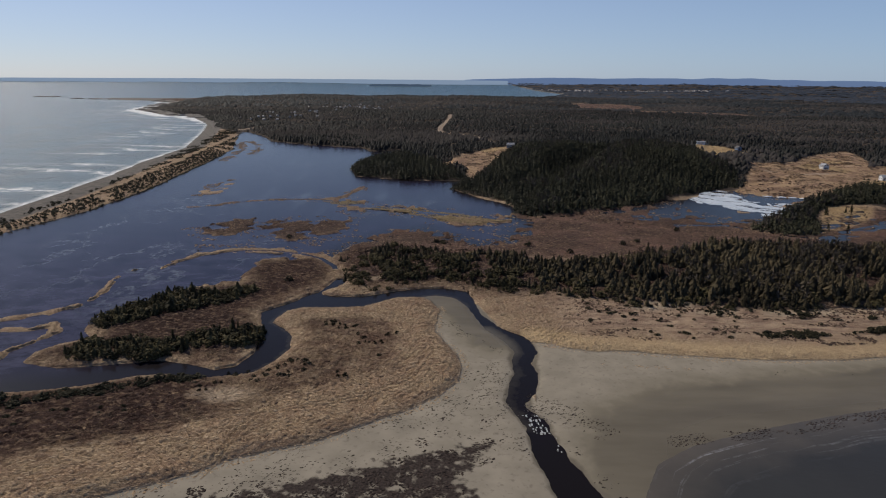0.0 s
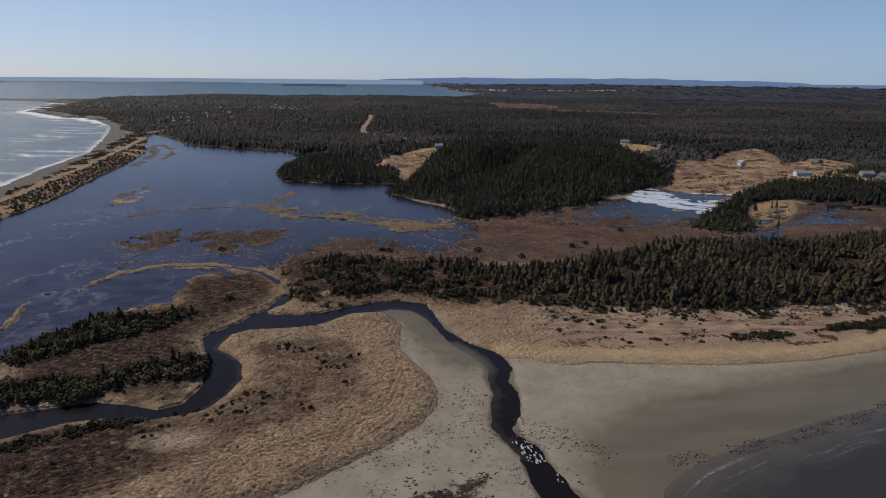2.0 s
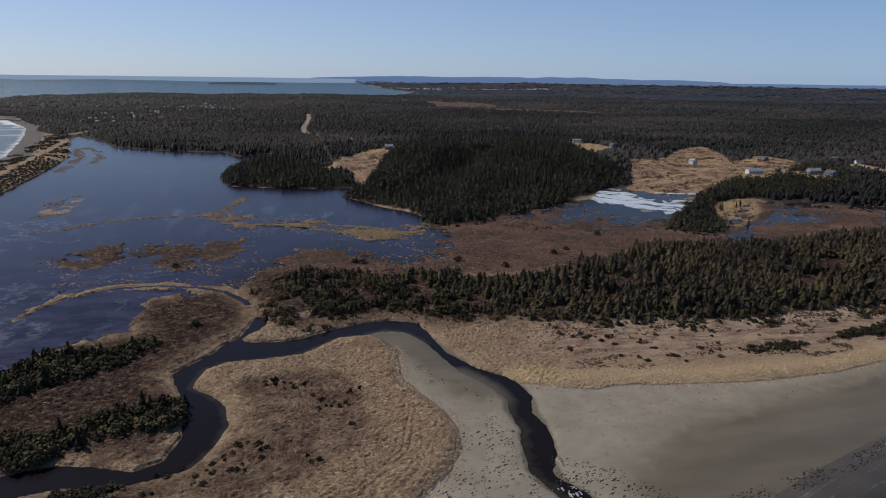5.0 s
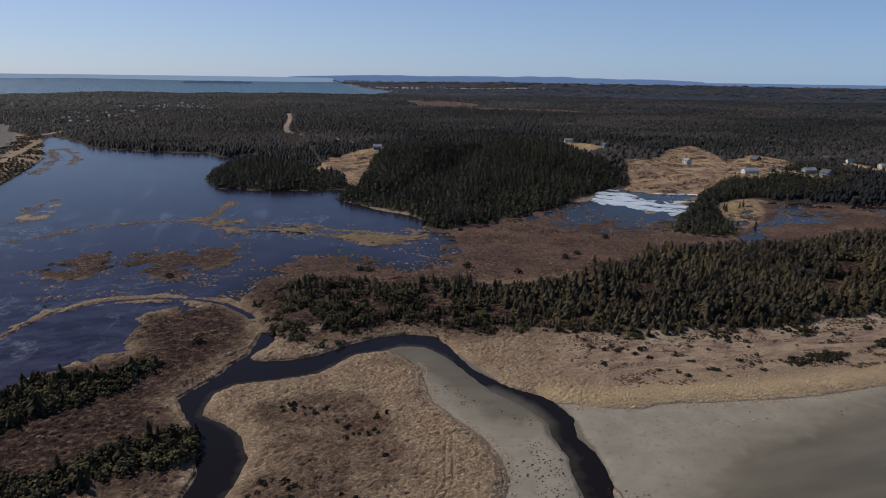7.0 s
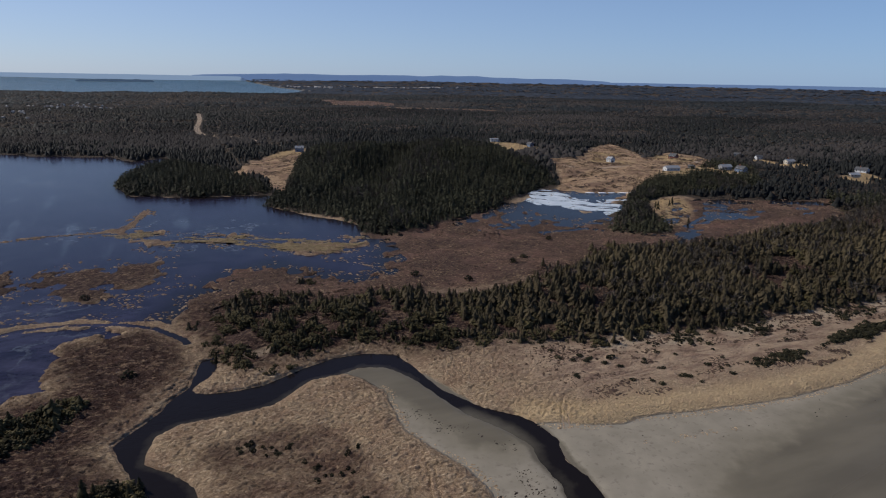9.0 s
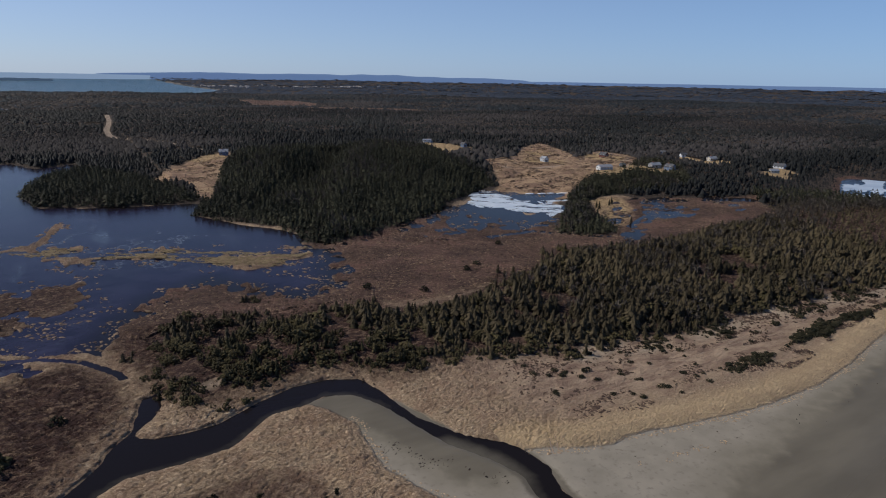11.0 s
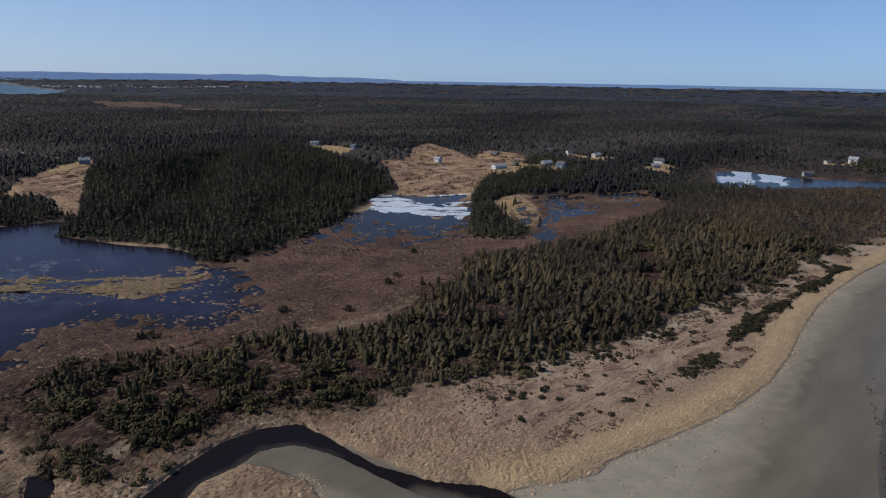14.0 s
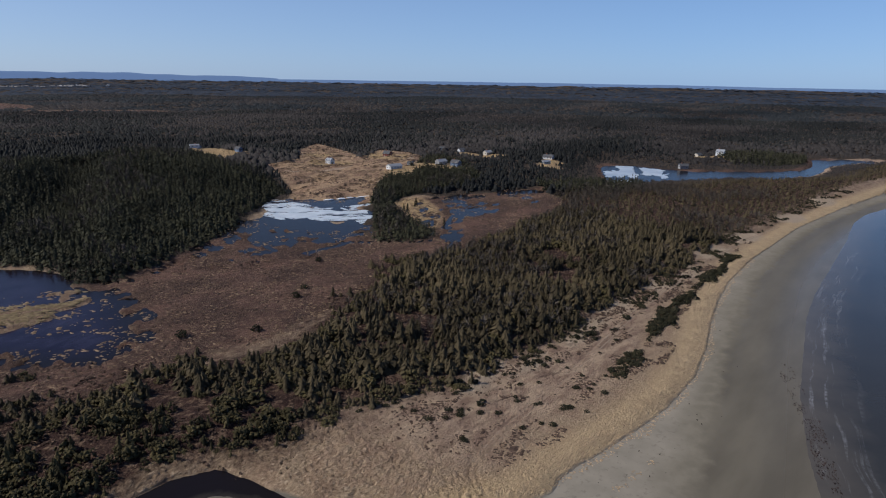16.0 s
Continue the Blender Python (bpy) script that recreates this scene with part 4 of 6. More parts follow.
def joined(name, shapes, x, y, z, size, material, label, category, seed, squash=(0.85, 1.2), tone=None, soft_faces=False, turn=(0.0, 6.28)):
    """All plants of a stand in one mesh."""
    r = np.random.default_rng(seed)
    pick = r.integers(0, len(shapes), len(x))
    cos, tris, tints, base = [], [], [], 0
    for k, (co, tri) in enumerate(shapes):
        i = np.where(pick == k)[0]
        if not len(i):
            continue
        ang, wide = r.uniform(*turn, len(i)), r.uniform(*squash, len(i)) * size[i]
        c, s = np.cos(ang)[:, None] * wide[:, None], np.sin(ang)[:, None] * wide[:, None]
        px = x[i][:, None] + c * co[:, 0] - s * co[:, 1]
        py = y[i][:, None] + s * co[:, 0] + c * co[:, 1]
        pz = z[i][:, None] + size[i][:, None] * co[:, 2]
        cos.append(np.stack([px, py, pz], -1).reshape(-1, 3))
        tris.append((tri[None] + base + (np.arange(len(i)) * len(co))[:, None, None]).reshape(-1, 3))
        own = r.random(len(i))
        tints.append(np.repeat(own if tone is None else 0.35 * own + tone[i], len(co)))
        base += len(i) * len(co)
    me = mesh_from(name, np.concatenate(cos), np.concatenate(tris), soft_faces, np.concatenate(tints))
    me.materials.append(material)
    return tagged(new(name, me), label, category, kind="stuff")


def open_land(x, y):
    f = np.maximum.reduce([inside(p, x, y) for p in (FIELD_A, FIELD_B, ISLET_FIELD)])
    for bog in BOGS:
        f = np.maximum(f, inside(bog, x, y) + 6 * (fractal(x, y, 60, 3) - 0.5))
    for ax, ay, rr in CLEARINGS:
        f = np.maximum(f, rr - np.hypot(x - ax, y - ay))
    f = np.maximum(f, np.maximum(7 - along(ROAD, x, y), 9 - along(FAR_LANE, x, y)))
    return np.maximum(f, np.maximum(inside(POND_C, x, y) - 3, np.maximum(inside(POND_B, x, y), inside(POND_A, x, y))) + 7)


NEAR_SHAPES = [spruce_shape(11 + k, 9, 6, (0.27, 0.33, 0.40, 0.30, 0.45, 0.36)[k], 0.4, 0.64) for k in range(6)]
DOME_SHAPES = [clump_shape(61 + k, 34, (0.75, 0.95, 1.15, 0.85, 1.05)[k]) for k in range(5)]
MID_SHAPES = [spruce_shape(31 + k, 3, 4, (0.28, 0.33, 0.38, 0.30, 0.42)[k], 0.35, 0.6)[0] for k in range(5)]
SHRUB_SHAPES = [clump_shape(181 + k, 20) for k in range(5)]
SCRUB_SHAPES = [clump_shape(171 + k, 5) for k in range(5)]
FAR_SHAPES = [far_spruce_shape(51 + k) for k in range(5)]
EDGE_SHAPES = [crown_shape(151 + k) for k in range(6)]
BUSH_SHAPES = [clump_shape(71 + k, 8) for k in range(5)]
BARE_SHAPES = [bare_shape(91 + k, 11) for k in range(5)]

DUNE_PATH = [(-46, 318), (-38, 311), (-33, 300), (-31, 286), (-29, 276)]


# the strip of wood behind the dunes
def strip(x, y):
    n, c = fractal(x, y, 22, 4), fractal(x + 70, y, 6.5, 3)
    e = inside(WOOD_STRIP, x, y)
    gaps = 0.588 - 0.012 * smooth(20, 120, x + 0.5 * e)
    ragged = 9 + 12 * smooth(120, 200, x) + 50 * smooth(300, 325, y - 0.12 * np.maximum(x, 0)) * smooth(330, 250, x)
    e = np.maximum(e, inside(BANK_BUSH, x, y) + 2)
    return (e + ragged * (n - 0.5) > 0.3) & (0.35 * n + 0.65 * c < gaps) & (along(DUNE_PATH, x, y) > 1.6)


def height_of(n, lo, hi, seed):
    return np.random.default_rng(seed).uniform(0, 1, n) ** 1.4 * (hi - lo) + lo


sx, sy = scatter(strip, (-55, 200), (330, 372), 2.35, 5)
sz = ground_at(sx, sy)
west = smooth(90, 10, sx)
ssize = height_of(len(sx), 2.5, 6.9, 6) * (1 - 0.2 * west) * (0.6 + 0.4 * smooth(0, 12, inside(WOOD_STRIP, sx, sy)))
ssize = ssize * (0.72 + 0.56 * fractal(sx, sy + 40, 28, 2))
order = np.argsort(np.hypot(sx + 10, sy - 262))[:300]
bank = inside(BANK_BUSH, sx, sy) > -1
ssize = np.where(bank, 0.9 * ssize, ssize)
single = np.zeros(len(sx), bool)
single[order] = True
bushy = (np.random.default_rng(4).random(len(sx)) < 0.2 * west + 0.10 + 0.2 * smooth(14, 3, inside(WOOD_STRIP, sx, sy))) | bank
for nm, shapes, mask, label in (("spruce_wood", [c for c, _ in NEAR_SHAPES], ~single & ~bushy, "dense dark green spruces behind the dunes"), ("low_spruce_wood", DOME_SHAPES, ~single & bushy, "low rounded wind-clipped spruces near the creek")):
    joined(nm, shapes, sx[mask], sy[mask], sz[mask], ssize[mask] * (0.85 if shapes is DOME_SHAPES else 1.0), GREEN_BUSH if shapes is DOME_SHAPES else STRIP_SPRUCE, label, "trees", 8, (0.95, 1.5), (0.9 * (fractal(sx, sy + 400, 26, 3) - 0.5) + 0.32)[mask])
def pond_low(x, y):
    """Growth stays low round the far pond."""
    return 0.36 + 0.64 * smooth(12, 48, -inside(POND_C, x, y))


ex, ey = scatter(lambda x, y: (inside(WOOD_STRIP, x, y) > 1) & (open_land(x, y) < 0) & (inside(POND_C, x, y) < -10), (330, 100), (890, 420), 4.0, 15)
joined("spruce_wood_east", MID_SHAPES, ex, ey, ground_at(ex, ey), height_of(len(ex), 2.2, 5.0, 16) * pond_low(ex, ey), STRIP_SPRUCE, "dark spruces along the far end of the beach", "trees", 17)

TONGUE = [(690, 338), (713, 306), (774, 280), (820, 280), (850, 310), (796, 360), (740, 372)]
NECK = [(424, 428), (470, 404), (496, 386), (502, 372), (462, 346), (424, 356), (404, 384), (408, 416)]
nx, ny = scatter(lambda x, y: (inside(NECK, x, y) + 8 * (fractal(x, y, 16, 3) - 0.5) > 0) & (inside(POND_C, x, y) < -5) & (inside(POND_B, x, y) < -3), (395, 335), (515, 440), 3.0, 13)
joined("spruce_wood_neck", MID_SHAPES, nx, ny, ground_at(nx, ny), height_of(len(nx), 4.0, 8.5, 14), SPRUCE, "tall dark spruces between two ponds", "trees", 12, (0.8, 1.15))
qx, qy = scatter(lambda x, y: (inside(TONGUE, x, y) + 10 * (fractal(x, y, 20, 3) - 0.5) > 0) & (inside(POND_C, x, y) < -7), (680, 270), (860, 380), 3.6, 18)
joined("spruce_wood_tongue", MID_SHAPES, qx, qy, ground_at(qx, qy), height_of(len(qx), 4.5, 8.0, 19), SPRUCE, "dark spruces on a tongue of land by the far pond", "trees", 20)

hx, hy = scatter(lambda x, y: (np.maximum.reduce([inside(p, x, y) for p in (HILL, POINT, ISLET)]) > -0.8) & (open_land(x, y) < 0), (-100, 370), (480, 840), 2.85, 25)
joined("spruce_wood_hill", MID_SHAPES, hx, hy, ground_at(hx, hy), height_of(len(hx), 3.4, 7.6, 26) * (0.7 + 0.6 * fractal(hx + 50, hy, 26, 3)) * (0.75 + 0.25 * smooth(0, 10, np.maximum.reduce([inside(p, hx, hy) for p in (HILL, POINT, ISLET)]))), SPRUCE, "dense dark spruces on the low hill and points", "trees", 27, (0.95, 1.4), 1.3 * (fractal(hx, hy, 48, 4) - 0.5) + 0.34)

ix, iy = scatter(lambda x, y: np.maximum(inside(ISLE_A, x, y), inside(ISLE_B, x, y)) + 6 * (fractal(x, y, 8, 3) - 0.5) > -0.8, (-140, 180), (-50, 290), 1.9, 35)
isize = height_of(len(ix), 2.2, 5.6, 36)
pointed = np.random.default_rng(38).random(len(ix)) < 0.18
joined("spruce_wood_islet", [c for c, _ in NEAR_SHAPES], ix[pointed], iy[pointed], ground_at(ix, iy)[pointed], isize[pointed], GREEN_BUSH, "small dark spruces on the marsh island", "trees", 37, (0.9, 1.4))
joined("low_spruce_islet", DOME_SHAPES, ix[~pointed], iy[~pointed], ground_at(ix, iy)[~pointed], 0.8 * isize[~pointed], GREEN_BUSH, "low rounded spruces on the marsh island", "trees", 39, (0.8, 1.35))

bx, by = scatter(lambda x, y: (np.minimum(inside(BAR_SHRUB, x, y), 9) + 44 * (fractal(x, y, 17, 4) - 0.5) > 0.5 + 7 * smooth(100, 600, y - 400) - 6 * smooth(12, 3, inside(BAR_SHRUB, x, y)) * (x > -0.24 * y - 130)) & (along(BAR_PATH, x, y) > 3.5), (-370, 320), (-230, 1100), 3.0, 45)
joined("bar_shrubs", BUSH_SHAPES, bx, by, ground_at(bx, by), height_of(len(bx), 0.9, 2.3, 46), SHRUB, "low dark evergreen scrub on the barrier bar", "shrubs", 47, (1.0, 1.6))


def far_woods(r0, r1, step, lo, hi, seed, shapes, stretch):
    def fn(x, y):
        r = np.hypot(x - CX, y - CY)
        ok = (r >= r0) & (r < r1) & (y > 0.02 * x - 40) & (x > -0.72 * y - 120)
        tx, ty, _ = unsqueeze(x, y)
        out = np.zeros(x.shape, bool)
        idx = np.where(ok)[0]
        qx, qy = tx[idx], ty[idx]
        out[idx] = (inside(WOODS, qx, qy) > np.where((qx < 0) & (qy > 700), -26, -9)) & (inside(LAGOON, qx, qy) < -2.5) & (inside(OCEAN, qx, qy) < -14) & (open_land(qx, qy) < 0) & (inside(HILL, qx, qy) < 1) & (inside(POINT, qx, qy) < 1) & (inside(ISLET, qx, qy) < 1) & (inside(WOOD_STRIP, qx, qy) < 1)
        return out
    x, y = scatter(fn, (-r1, -r1 * 0.3), (r1, r1 + 100), step, seed, 1.1)
    z = ground_at(x, y)
    tx, ty, _ = unsqueeze(x, y)
    size = height_of(len(x), lo, hi, seed + 1) * pond_low(tx, ty) * (0.55 + 0.9 * fractal(tx + 60, ty, 90, 3))
    tone = 1.6 * (fractal(0.45 * tx + 500, ty, 170, 4) - 0.5) + 0.3
    leafless = (fractal(0.5 * tx, ty, 130, 4) + np.random.default_rng(seed).uniform(-0.14, 0.14, len(x))) > 0.515 - 0.04 * smooth(200, 480, tx)
    # bluer needles band by band, haze by colour
    joined("far_woods", shapes, x[~leafless], y[~leafless], z[~leafless], size[~leafless], HAZED_FAR_SPRUCE if r0 < 1700 else HAZED_OUTER_WOODS if r0 < 2500 else HAZED_RIM_WOODS, "dark evergreen forest stretching to the horizon", "forest", seed + 2, stretch, tone[~leafless], True)
    joined("far_bare_woods", EDGE_SHAPES, x[leafless], y[leafless], z[leafless], size[leafless] * 0.85, FAR_BARE if r0 < 2500 else HAZED_RIM_WOODS, "grey leafless trees among the evergreens", "forest", seed + 3, stretch, tone[leafless], True)


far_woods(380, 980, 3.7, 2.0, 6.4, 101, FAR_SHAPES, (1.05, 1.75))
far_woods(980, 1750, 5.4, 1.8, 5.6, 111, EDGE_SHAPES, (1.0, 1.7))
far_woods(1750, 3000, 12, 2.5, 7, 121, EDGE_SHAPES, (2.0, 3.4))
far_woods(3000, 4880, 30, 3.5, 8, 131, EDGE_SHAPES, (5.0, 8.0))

# single spruces along the creek
models = []
for k, (crown, bark) in enumerate([(DOME_SHAPES[q], NEAR_SHAPES[q][1]) if q % 3 else NEAR_SHAPES[q] for q in (0, 1, 2, 3, 4, 0)]):
    root = tagged(new("spruce_tree"), "dark green spruce with a tapered trunk", "tree", "spruces by the creek")
    for nm, (co, tri), mat in (("trunk", bark, BARK), ("crown", crown, GREEN_BUSH)):
        pm = mesh_from(nm, co, tri, False, np.full(len(co), 0.15 + 0.12 * k))
        pm.materials.append(mat)
        ob = new(nm, pm)
        ob.parent = root
    models.append(root)
rt = random.Random(3)
for n, i in enumerate(order):
    k = (1, 2, 4)[n % 3] if bushy[i] and n > 5 else n % 6
    s = float(ssize[i])
    m = Matrix.LocRotScale((float(sx[i]), float(sy[i]), float(sz[i]) - 0.05), Euler((0, 0, rt.uniform(0, 6.28))), (s * rt.uniform(0.85, 1.2), s * rt.uniform(0.85, 1.2), s * rt.uniform(0.85, 1.1)))
    if n < 6:
        models[k].matrix_basis = m
    else:
        c = models[k]
        d = copy_thing(c, Matrix())
        d.matrix_basis = m

# ---- undergrowth, tussocks and wrack ----
def heath(x, y):
    n = fractal(x, y, 12, 3)
    e = np.maximum.reduce([inside(WOOD_STRIP, x, y) + 4 + 5 * smooth(40, 60, x) * smooth(268, 258, y), inside(SCRUB, x, y) - 6 - 5 * smooth(-70, -50, x), inside(LOOP, x, y) - 8, inside(BROWN, x, y) - 8])
    return (e + 20 * (n - 0.52) > 0) & (n > 0.44)


ux, uy = scatter(heath, (-150, 120), (300, 370), 2.3, 205)
joined("heath", SCRUB_SHAPES, ux, uy, ground_at(ux, uy), height_of(len(ux), 0.4, 1.1, 206), HEATH, "low leafless brown heath shrubs", "heath", 207, (0.9, 1.8))
ux, uy = scatter(lambda x, y: (inside(WOOD_STRIP, x, y) > 3) & (x > 100) & (fractal(x + 90, y, 30, 3) + 0.17 * smooth(140, 240, x) * smooth(285, 325, y) > 0.50), (-50, 230), (500, 400), 3.6, 215)
joined("bare_trees", BARE_SHAPES, ux, uy, ground_at(ux, uy), height_of(len(ux), 3.0, 6.6, 216), BARE, "grey leafless trees among the spruces", "trees", 217, (0.7, 1.1))
ux, uy = scatter(lambda x, y: (np.maximum(inside(HILL, x, y), inside(ISLET, x, y)) > 2) & (open_land(x, y) < 0) & (fractal(x + 40, y, 60, 3) > 0.55), (-20, 370), (480, 840), 5.5, 225)
joined("bare_hill_trees", BARE_SHAPES, ux, uy, ground_at(ux, uy), height_of(len(ux), 5, 8.5, 226), BARE, "grey leafless trees among the hill's spruces", "trees", 227, (0.6, 0.9))


def hummock_shape(seed):
    """A long, lopsided hummock of matted dry grass, lying along x."""
    r = np.random.default_rng(seed)
    co = [(-0.35, r.uniform(-0.1, 0.1), r.uniform(0.16, 0.3)), (0.4, r.uniform(-0.1, 0.1), r.uniform(0.16, 0.32))]
    co += [(math.cos(a * 1.0472) * q * 1.7, math.sin(a * 1.0472) * q, -0.08 + 0.08 * r.random()) for a, q in enumerate(r.uniform(0.35, 0.6, 6))]
    return np.array(co), np.array([(1, 2, 3), (1, 3, 0), (0, 3, 4), (0, 4, 5), (0, 5, 6), (0, 6, 1), (1, 6, 7), (1, 7, 2)])


HUMMOCKS = [hummock_shape(311 + k) for k in range(8)]


def matted(x, y):
    """Relief of matted grass: long wandering ridges, in metres."""
    bend = 5 * (fractal(x, y, 18, 2) - 0.5)
    u, v = 0.86 * x + 0.5 * y + bend, 0.86 * y - 0.5 * x + bend
    fold = 1 - np.abs(2 * fractal(u * 0.6, v, 0.95, 2) - 1)
    return 0.52 * smooth(0.3, 1.0, fold) + 0.12 * value_noise(x, y, 0.7)


def turfed(x, y):
    n = fractal(x, y, 7, 3)
    sand = np.maximum(inside(SPIT_SAND, x, y), inside(BEACH, x, y))
    return (wetness(x, y) < -0.35) & (sand < -0.2 + 2.5 * (n - 0.5)) & (inside(WOOD_STRIP, x, y) < 4) & ((inside(MARSH, x, y) < 0) | (x < -30))


def turf(xs, ys):
    """The thick mat of dead grass that lies over the near ground."""
    gx, gy = np.meshgrid(xs, ys)
    x, y = gx.ravel(), gy.ravel()
    ok = turfed(x, y).reshape(gx.shape)
    deep = ok.copy()
    deep[1:] &= ok[:-1]
    deep[:-1] &= ok[1:]
    deep[:, 1:] &= ok[:, :-1]
    deep[:, :-1] &= ok[:, 1:]
    rutted = np.minimum.reduce([np.abs(along(q, x, y) - 0.85) for q in (TRACK, RUTS, SPIT_RUTS)])
    seam = np.maximum(inside(SPIT_SAND, x, y), inside(BEACH, x, y))
    lift = matted(x, y) * (0.25 + 0.75 * smooth(0.2, 3.5, -seam)) * (0.4 + 0.6 * smooth(0.4, 4, -wetness(x, y))) * (1 - 0.68 * smooth(40, 60, x)) * smooth(0.08, 0.28, rutted)
    z = ground_at(x, y) + np.where(deep.ravel(), lift + 0.05 * smooth(0.08, 0.28, rutted), -0.12)
    me = grid_mesh("dry_grass", xs, ys, z.reshape(gx.shape), deep)
    i = np.arange(gx.size).reshape(gx.shape)
    q = np.stack([i[:-1, :-1], i[:-1, 1:], i[1:, 1:], i[1:, :-1]], -1).reshape(-1, 4)
    used = np.unique(q[deep.reshape(-1)[q].any(1)])
    for key, val in zones(x[used], y[used]):
        paint(me, key, val)
    me.materials.append(GROUND)
    return tagged(new("dry_grass", me), "bleached tan matted grass on marsh and dunes", "grass", kind="stuff")


turf(np.arange(-150, 40, 0.37), np.arange(112, 340, 0.37))
turf(np.arange(39.98, 132, 0.5), np.arange(190, 290, 0.5))


def mat_shape(seed):
    """A flat cushion of matted sedge, one metre across."""
    r = np.random.default_rng(seed)
    co = [(0, 0, 0.16)] + [(math.cos(a * 1.0472) * q * 1.5, math.sin(a * 1.0472) * q * 0.8, -0.05) for a, q in enumerate(r.uniform(0.3, 0.65, 6))]
    return np.array(co), np.array([(0, 1 + a, 1 + (a + 1) % 6) for a in range(6)])


MATS = [mat_shape(351 + k) for k in range(5)]
SEDGE = leaf_material("sedge", (0.12, 0.080, 0.052), (0.245, 0.170, 0.108), 0.95)


def shallows(x, y):
    w, n, c = wetness(x, y), fractal(x, y, 30, 3), fractal(x + 20, y, 5, 3)
    rim = np.minimum.reduce([np.abs(inside(p, x, y)) for p in (MARSH, REED_A, REED_B, POND_A, POND_B, POOLS)])
    south = smooth(60, 30, x) * smooth(310, 325, y) * smooth(395, 375, y)
    c = c * (1 - south) + south * (fractal(0.4 * x + 20, y, 4.5, 3) + 0.03)
    reach = np.maximum((14 + 14 * south) * smooth(0.34, 0.62, n), 11 * south)
    return (w > 0.2) & (rim < reach) & (c > 0.59 - 0.07 * south)


ux, uy = scatter(shallows, (-200, 310), (430, 560), 2.0, 355)
joined("reed_clumps", MATS, ux, uy, np.zeros(len(ux)), height_of(len(ux), 0.5, 2.2, 356), SEDGE, "matted tan reed clumps standing in shallow water", "reeds", 357, (0.8, 1.4))
ux, uy = scatter(lambda x, y: (np.maximum.reduce([inside(MARSH, x, y), inside(REED_A, x, y), inside(REED_B, x, y) + 3, 6 - along(REED_LINE, x, y)]) > 0) & (wetness(x, y) < 0) & (inside(WOOD_STRIP, x, y) < 0) & (fractal(x, y, 7, 4) + 0.35 * fractal(x, y + 50, 40, 2) > 0.72), (-190, 300), (430, 530), 1.9, 365)
joined("sedge_clumps", MATS, ux, uy, ground_at(ux, uy), height_of(len(ux), 0.5, 1.5, 366), SEDGE, "pale sedge cushions over the brown marsh", "sedge", 367, (0.8, 1.4))
ux, uy = scatter(lambda x, y: (np.maximum(inside(MARSH, x, y), inside(REED_A, x, y)) > 0) & (wetness(x, y) < 0) & (fractal(x + 200, y, 9, 4) > 0.54), (-150, 300), (430, 475), 2.2, 375)
joined("marsh_heath", MATS, ux, uy, ground_at(ux, uy), height_of(len(ux), 0.8, 2.4, 376), HEATH, "dark maroon heath cushions over the marsh", "heath", 377, (0.8, 1.4))

GOLD_SEDGE = leaf_material("gold_sedge", (0.11, 0.084, 0.048), (0.235, 0.178, 0.100), 0.95)
ux, uy = scatter(lambda x, y: (inside(REED_B, x, y) + 10 * (fractal(x, y, 14, 3) - 0.5) > -1) & (fractal((0.87 * x - 0.48 * y) * 0.22, 0.48 * x + 0.87 * y, 4.2, 4) + 0.25 * (fractal(x, y, 3, 2) - 0.5) > 0.55), (-105, 390), (50, 495), 1.25, 361)
joined("reed_streaks", MATS, ux, uy, np.maximum(ground_at(ux, uy), 0.0) + 0.03, height_of(len(ux), 0.8, 2.0, 362), GOLD_SEDGE, "long golden reed streaks lying across the lagoon", "reeds", 363, (0.9, 1.6), None, False, (-0.75, -0.3))
ux, uy = scatter(lambda x, y: np.minimum.reduce([along(q, x, y) for q in REED_BEDS]) < 3.5 + 16 * (fractal(x, y, 12, 4) - 0.5) - 3.2 * (y < 490), (-300, 440), (-55, 930), 2.0, 358)
joined("reed_bed", MATS, ux, uy, np.full(len(ux), 0.02), height_of(len(ux), 0.9, 2.6, 359), SEDGE, "tan reed beds standing in the open lagoon", "reeds", 360, (0.8, 1.5))
# dark mats standing for shaded creases in the grass; mats over the inland fields
ux, uy = scatter(lambda x, y: np.minimum(along(CREASE_LINES[0], x, y), along(CREASE_LINES[1], x, y)) < 3.2 * (fractal(x, y, 8, 3) - 0.38), (-115, 125), (0, 195), 1.0, 385)
joined("crease_shade_mats", MATS, ux, uy, ground_at(ux, uy) + 0.28, height_of(len(ux), 0.5, 1.2, 386), HEATH, "dark mats standing in for shade along a grass crease", "heath", 387, (0.8, 1.5))
for nm, mat, cut, label in (("field_heath", HEATH, 0.55, "brown dead weeds over the rough field"), ("field_sedge", SEDGE, 0.50, "tan sedge cushions over the rough field")):
    ux, uy = scatter(lambda x, y: (np.maximum.reduce([inside(q, x, y) for q in (FIELD_A, FIELD_B, ISLET_FIELD)]) > 1) & (fractal(x * 0.6 + 400 * cut, y, 10, 4) > cut), (-20, 380), (520, 830), 2.6, int(cut * 1000))
    joined(nm, MATS, ux, uy, ground_at(ux, uy), height_of(len(ux), 0.8, 2.6, 396), mat, label, "field growth", 397, (0.8, 1.8))
ux, uy = scatter(lambda x, y: np.minimum.reduce([np.hypot(x - a, y - b) for a, b in ((59, 191), (63, 192), (65, 191), (69, 191), (72, 191), (78, 190), (52, 193))]) < 1.1, (48, 185), (85, 200), 0.8, 398)
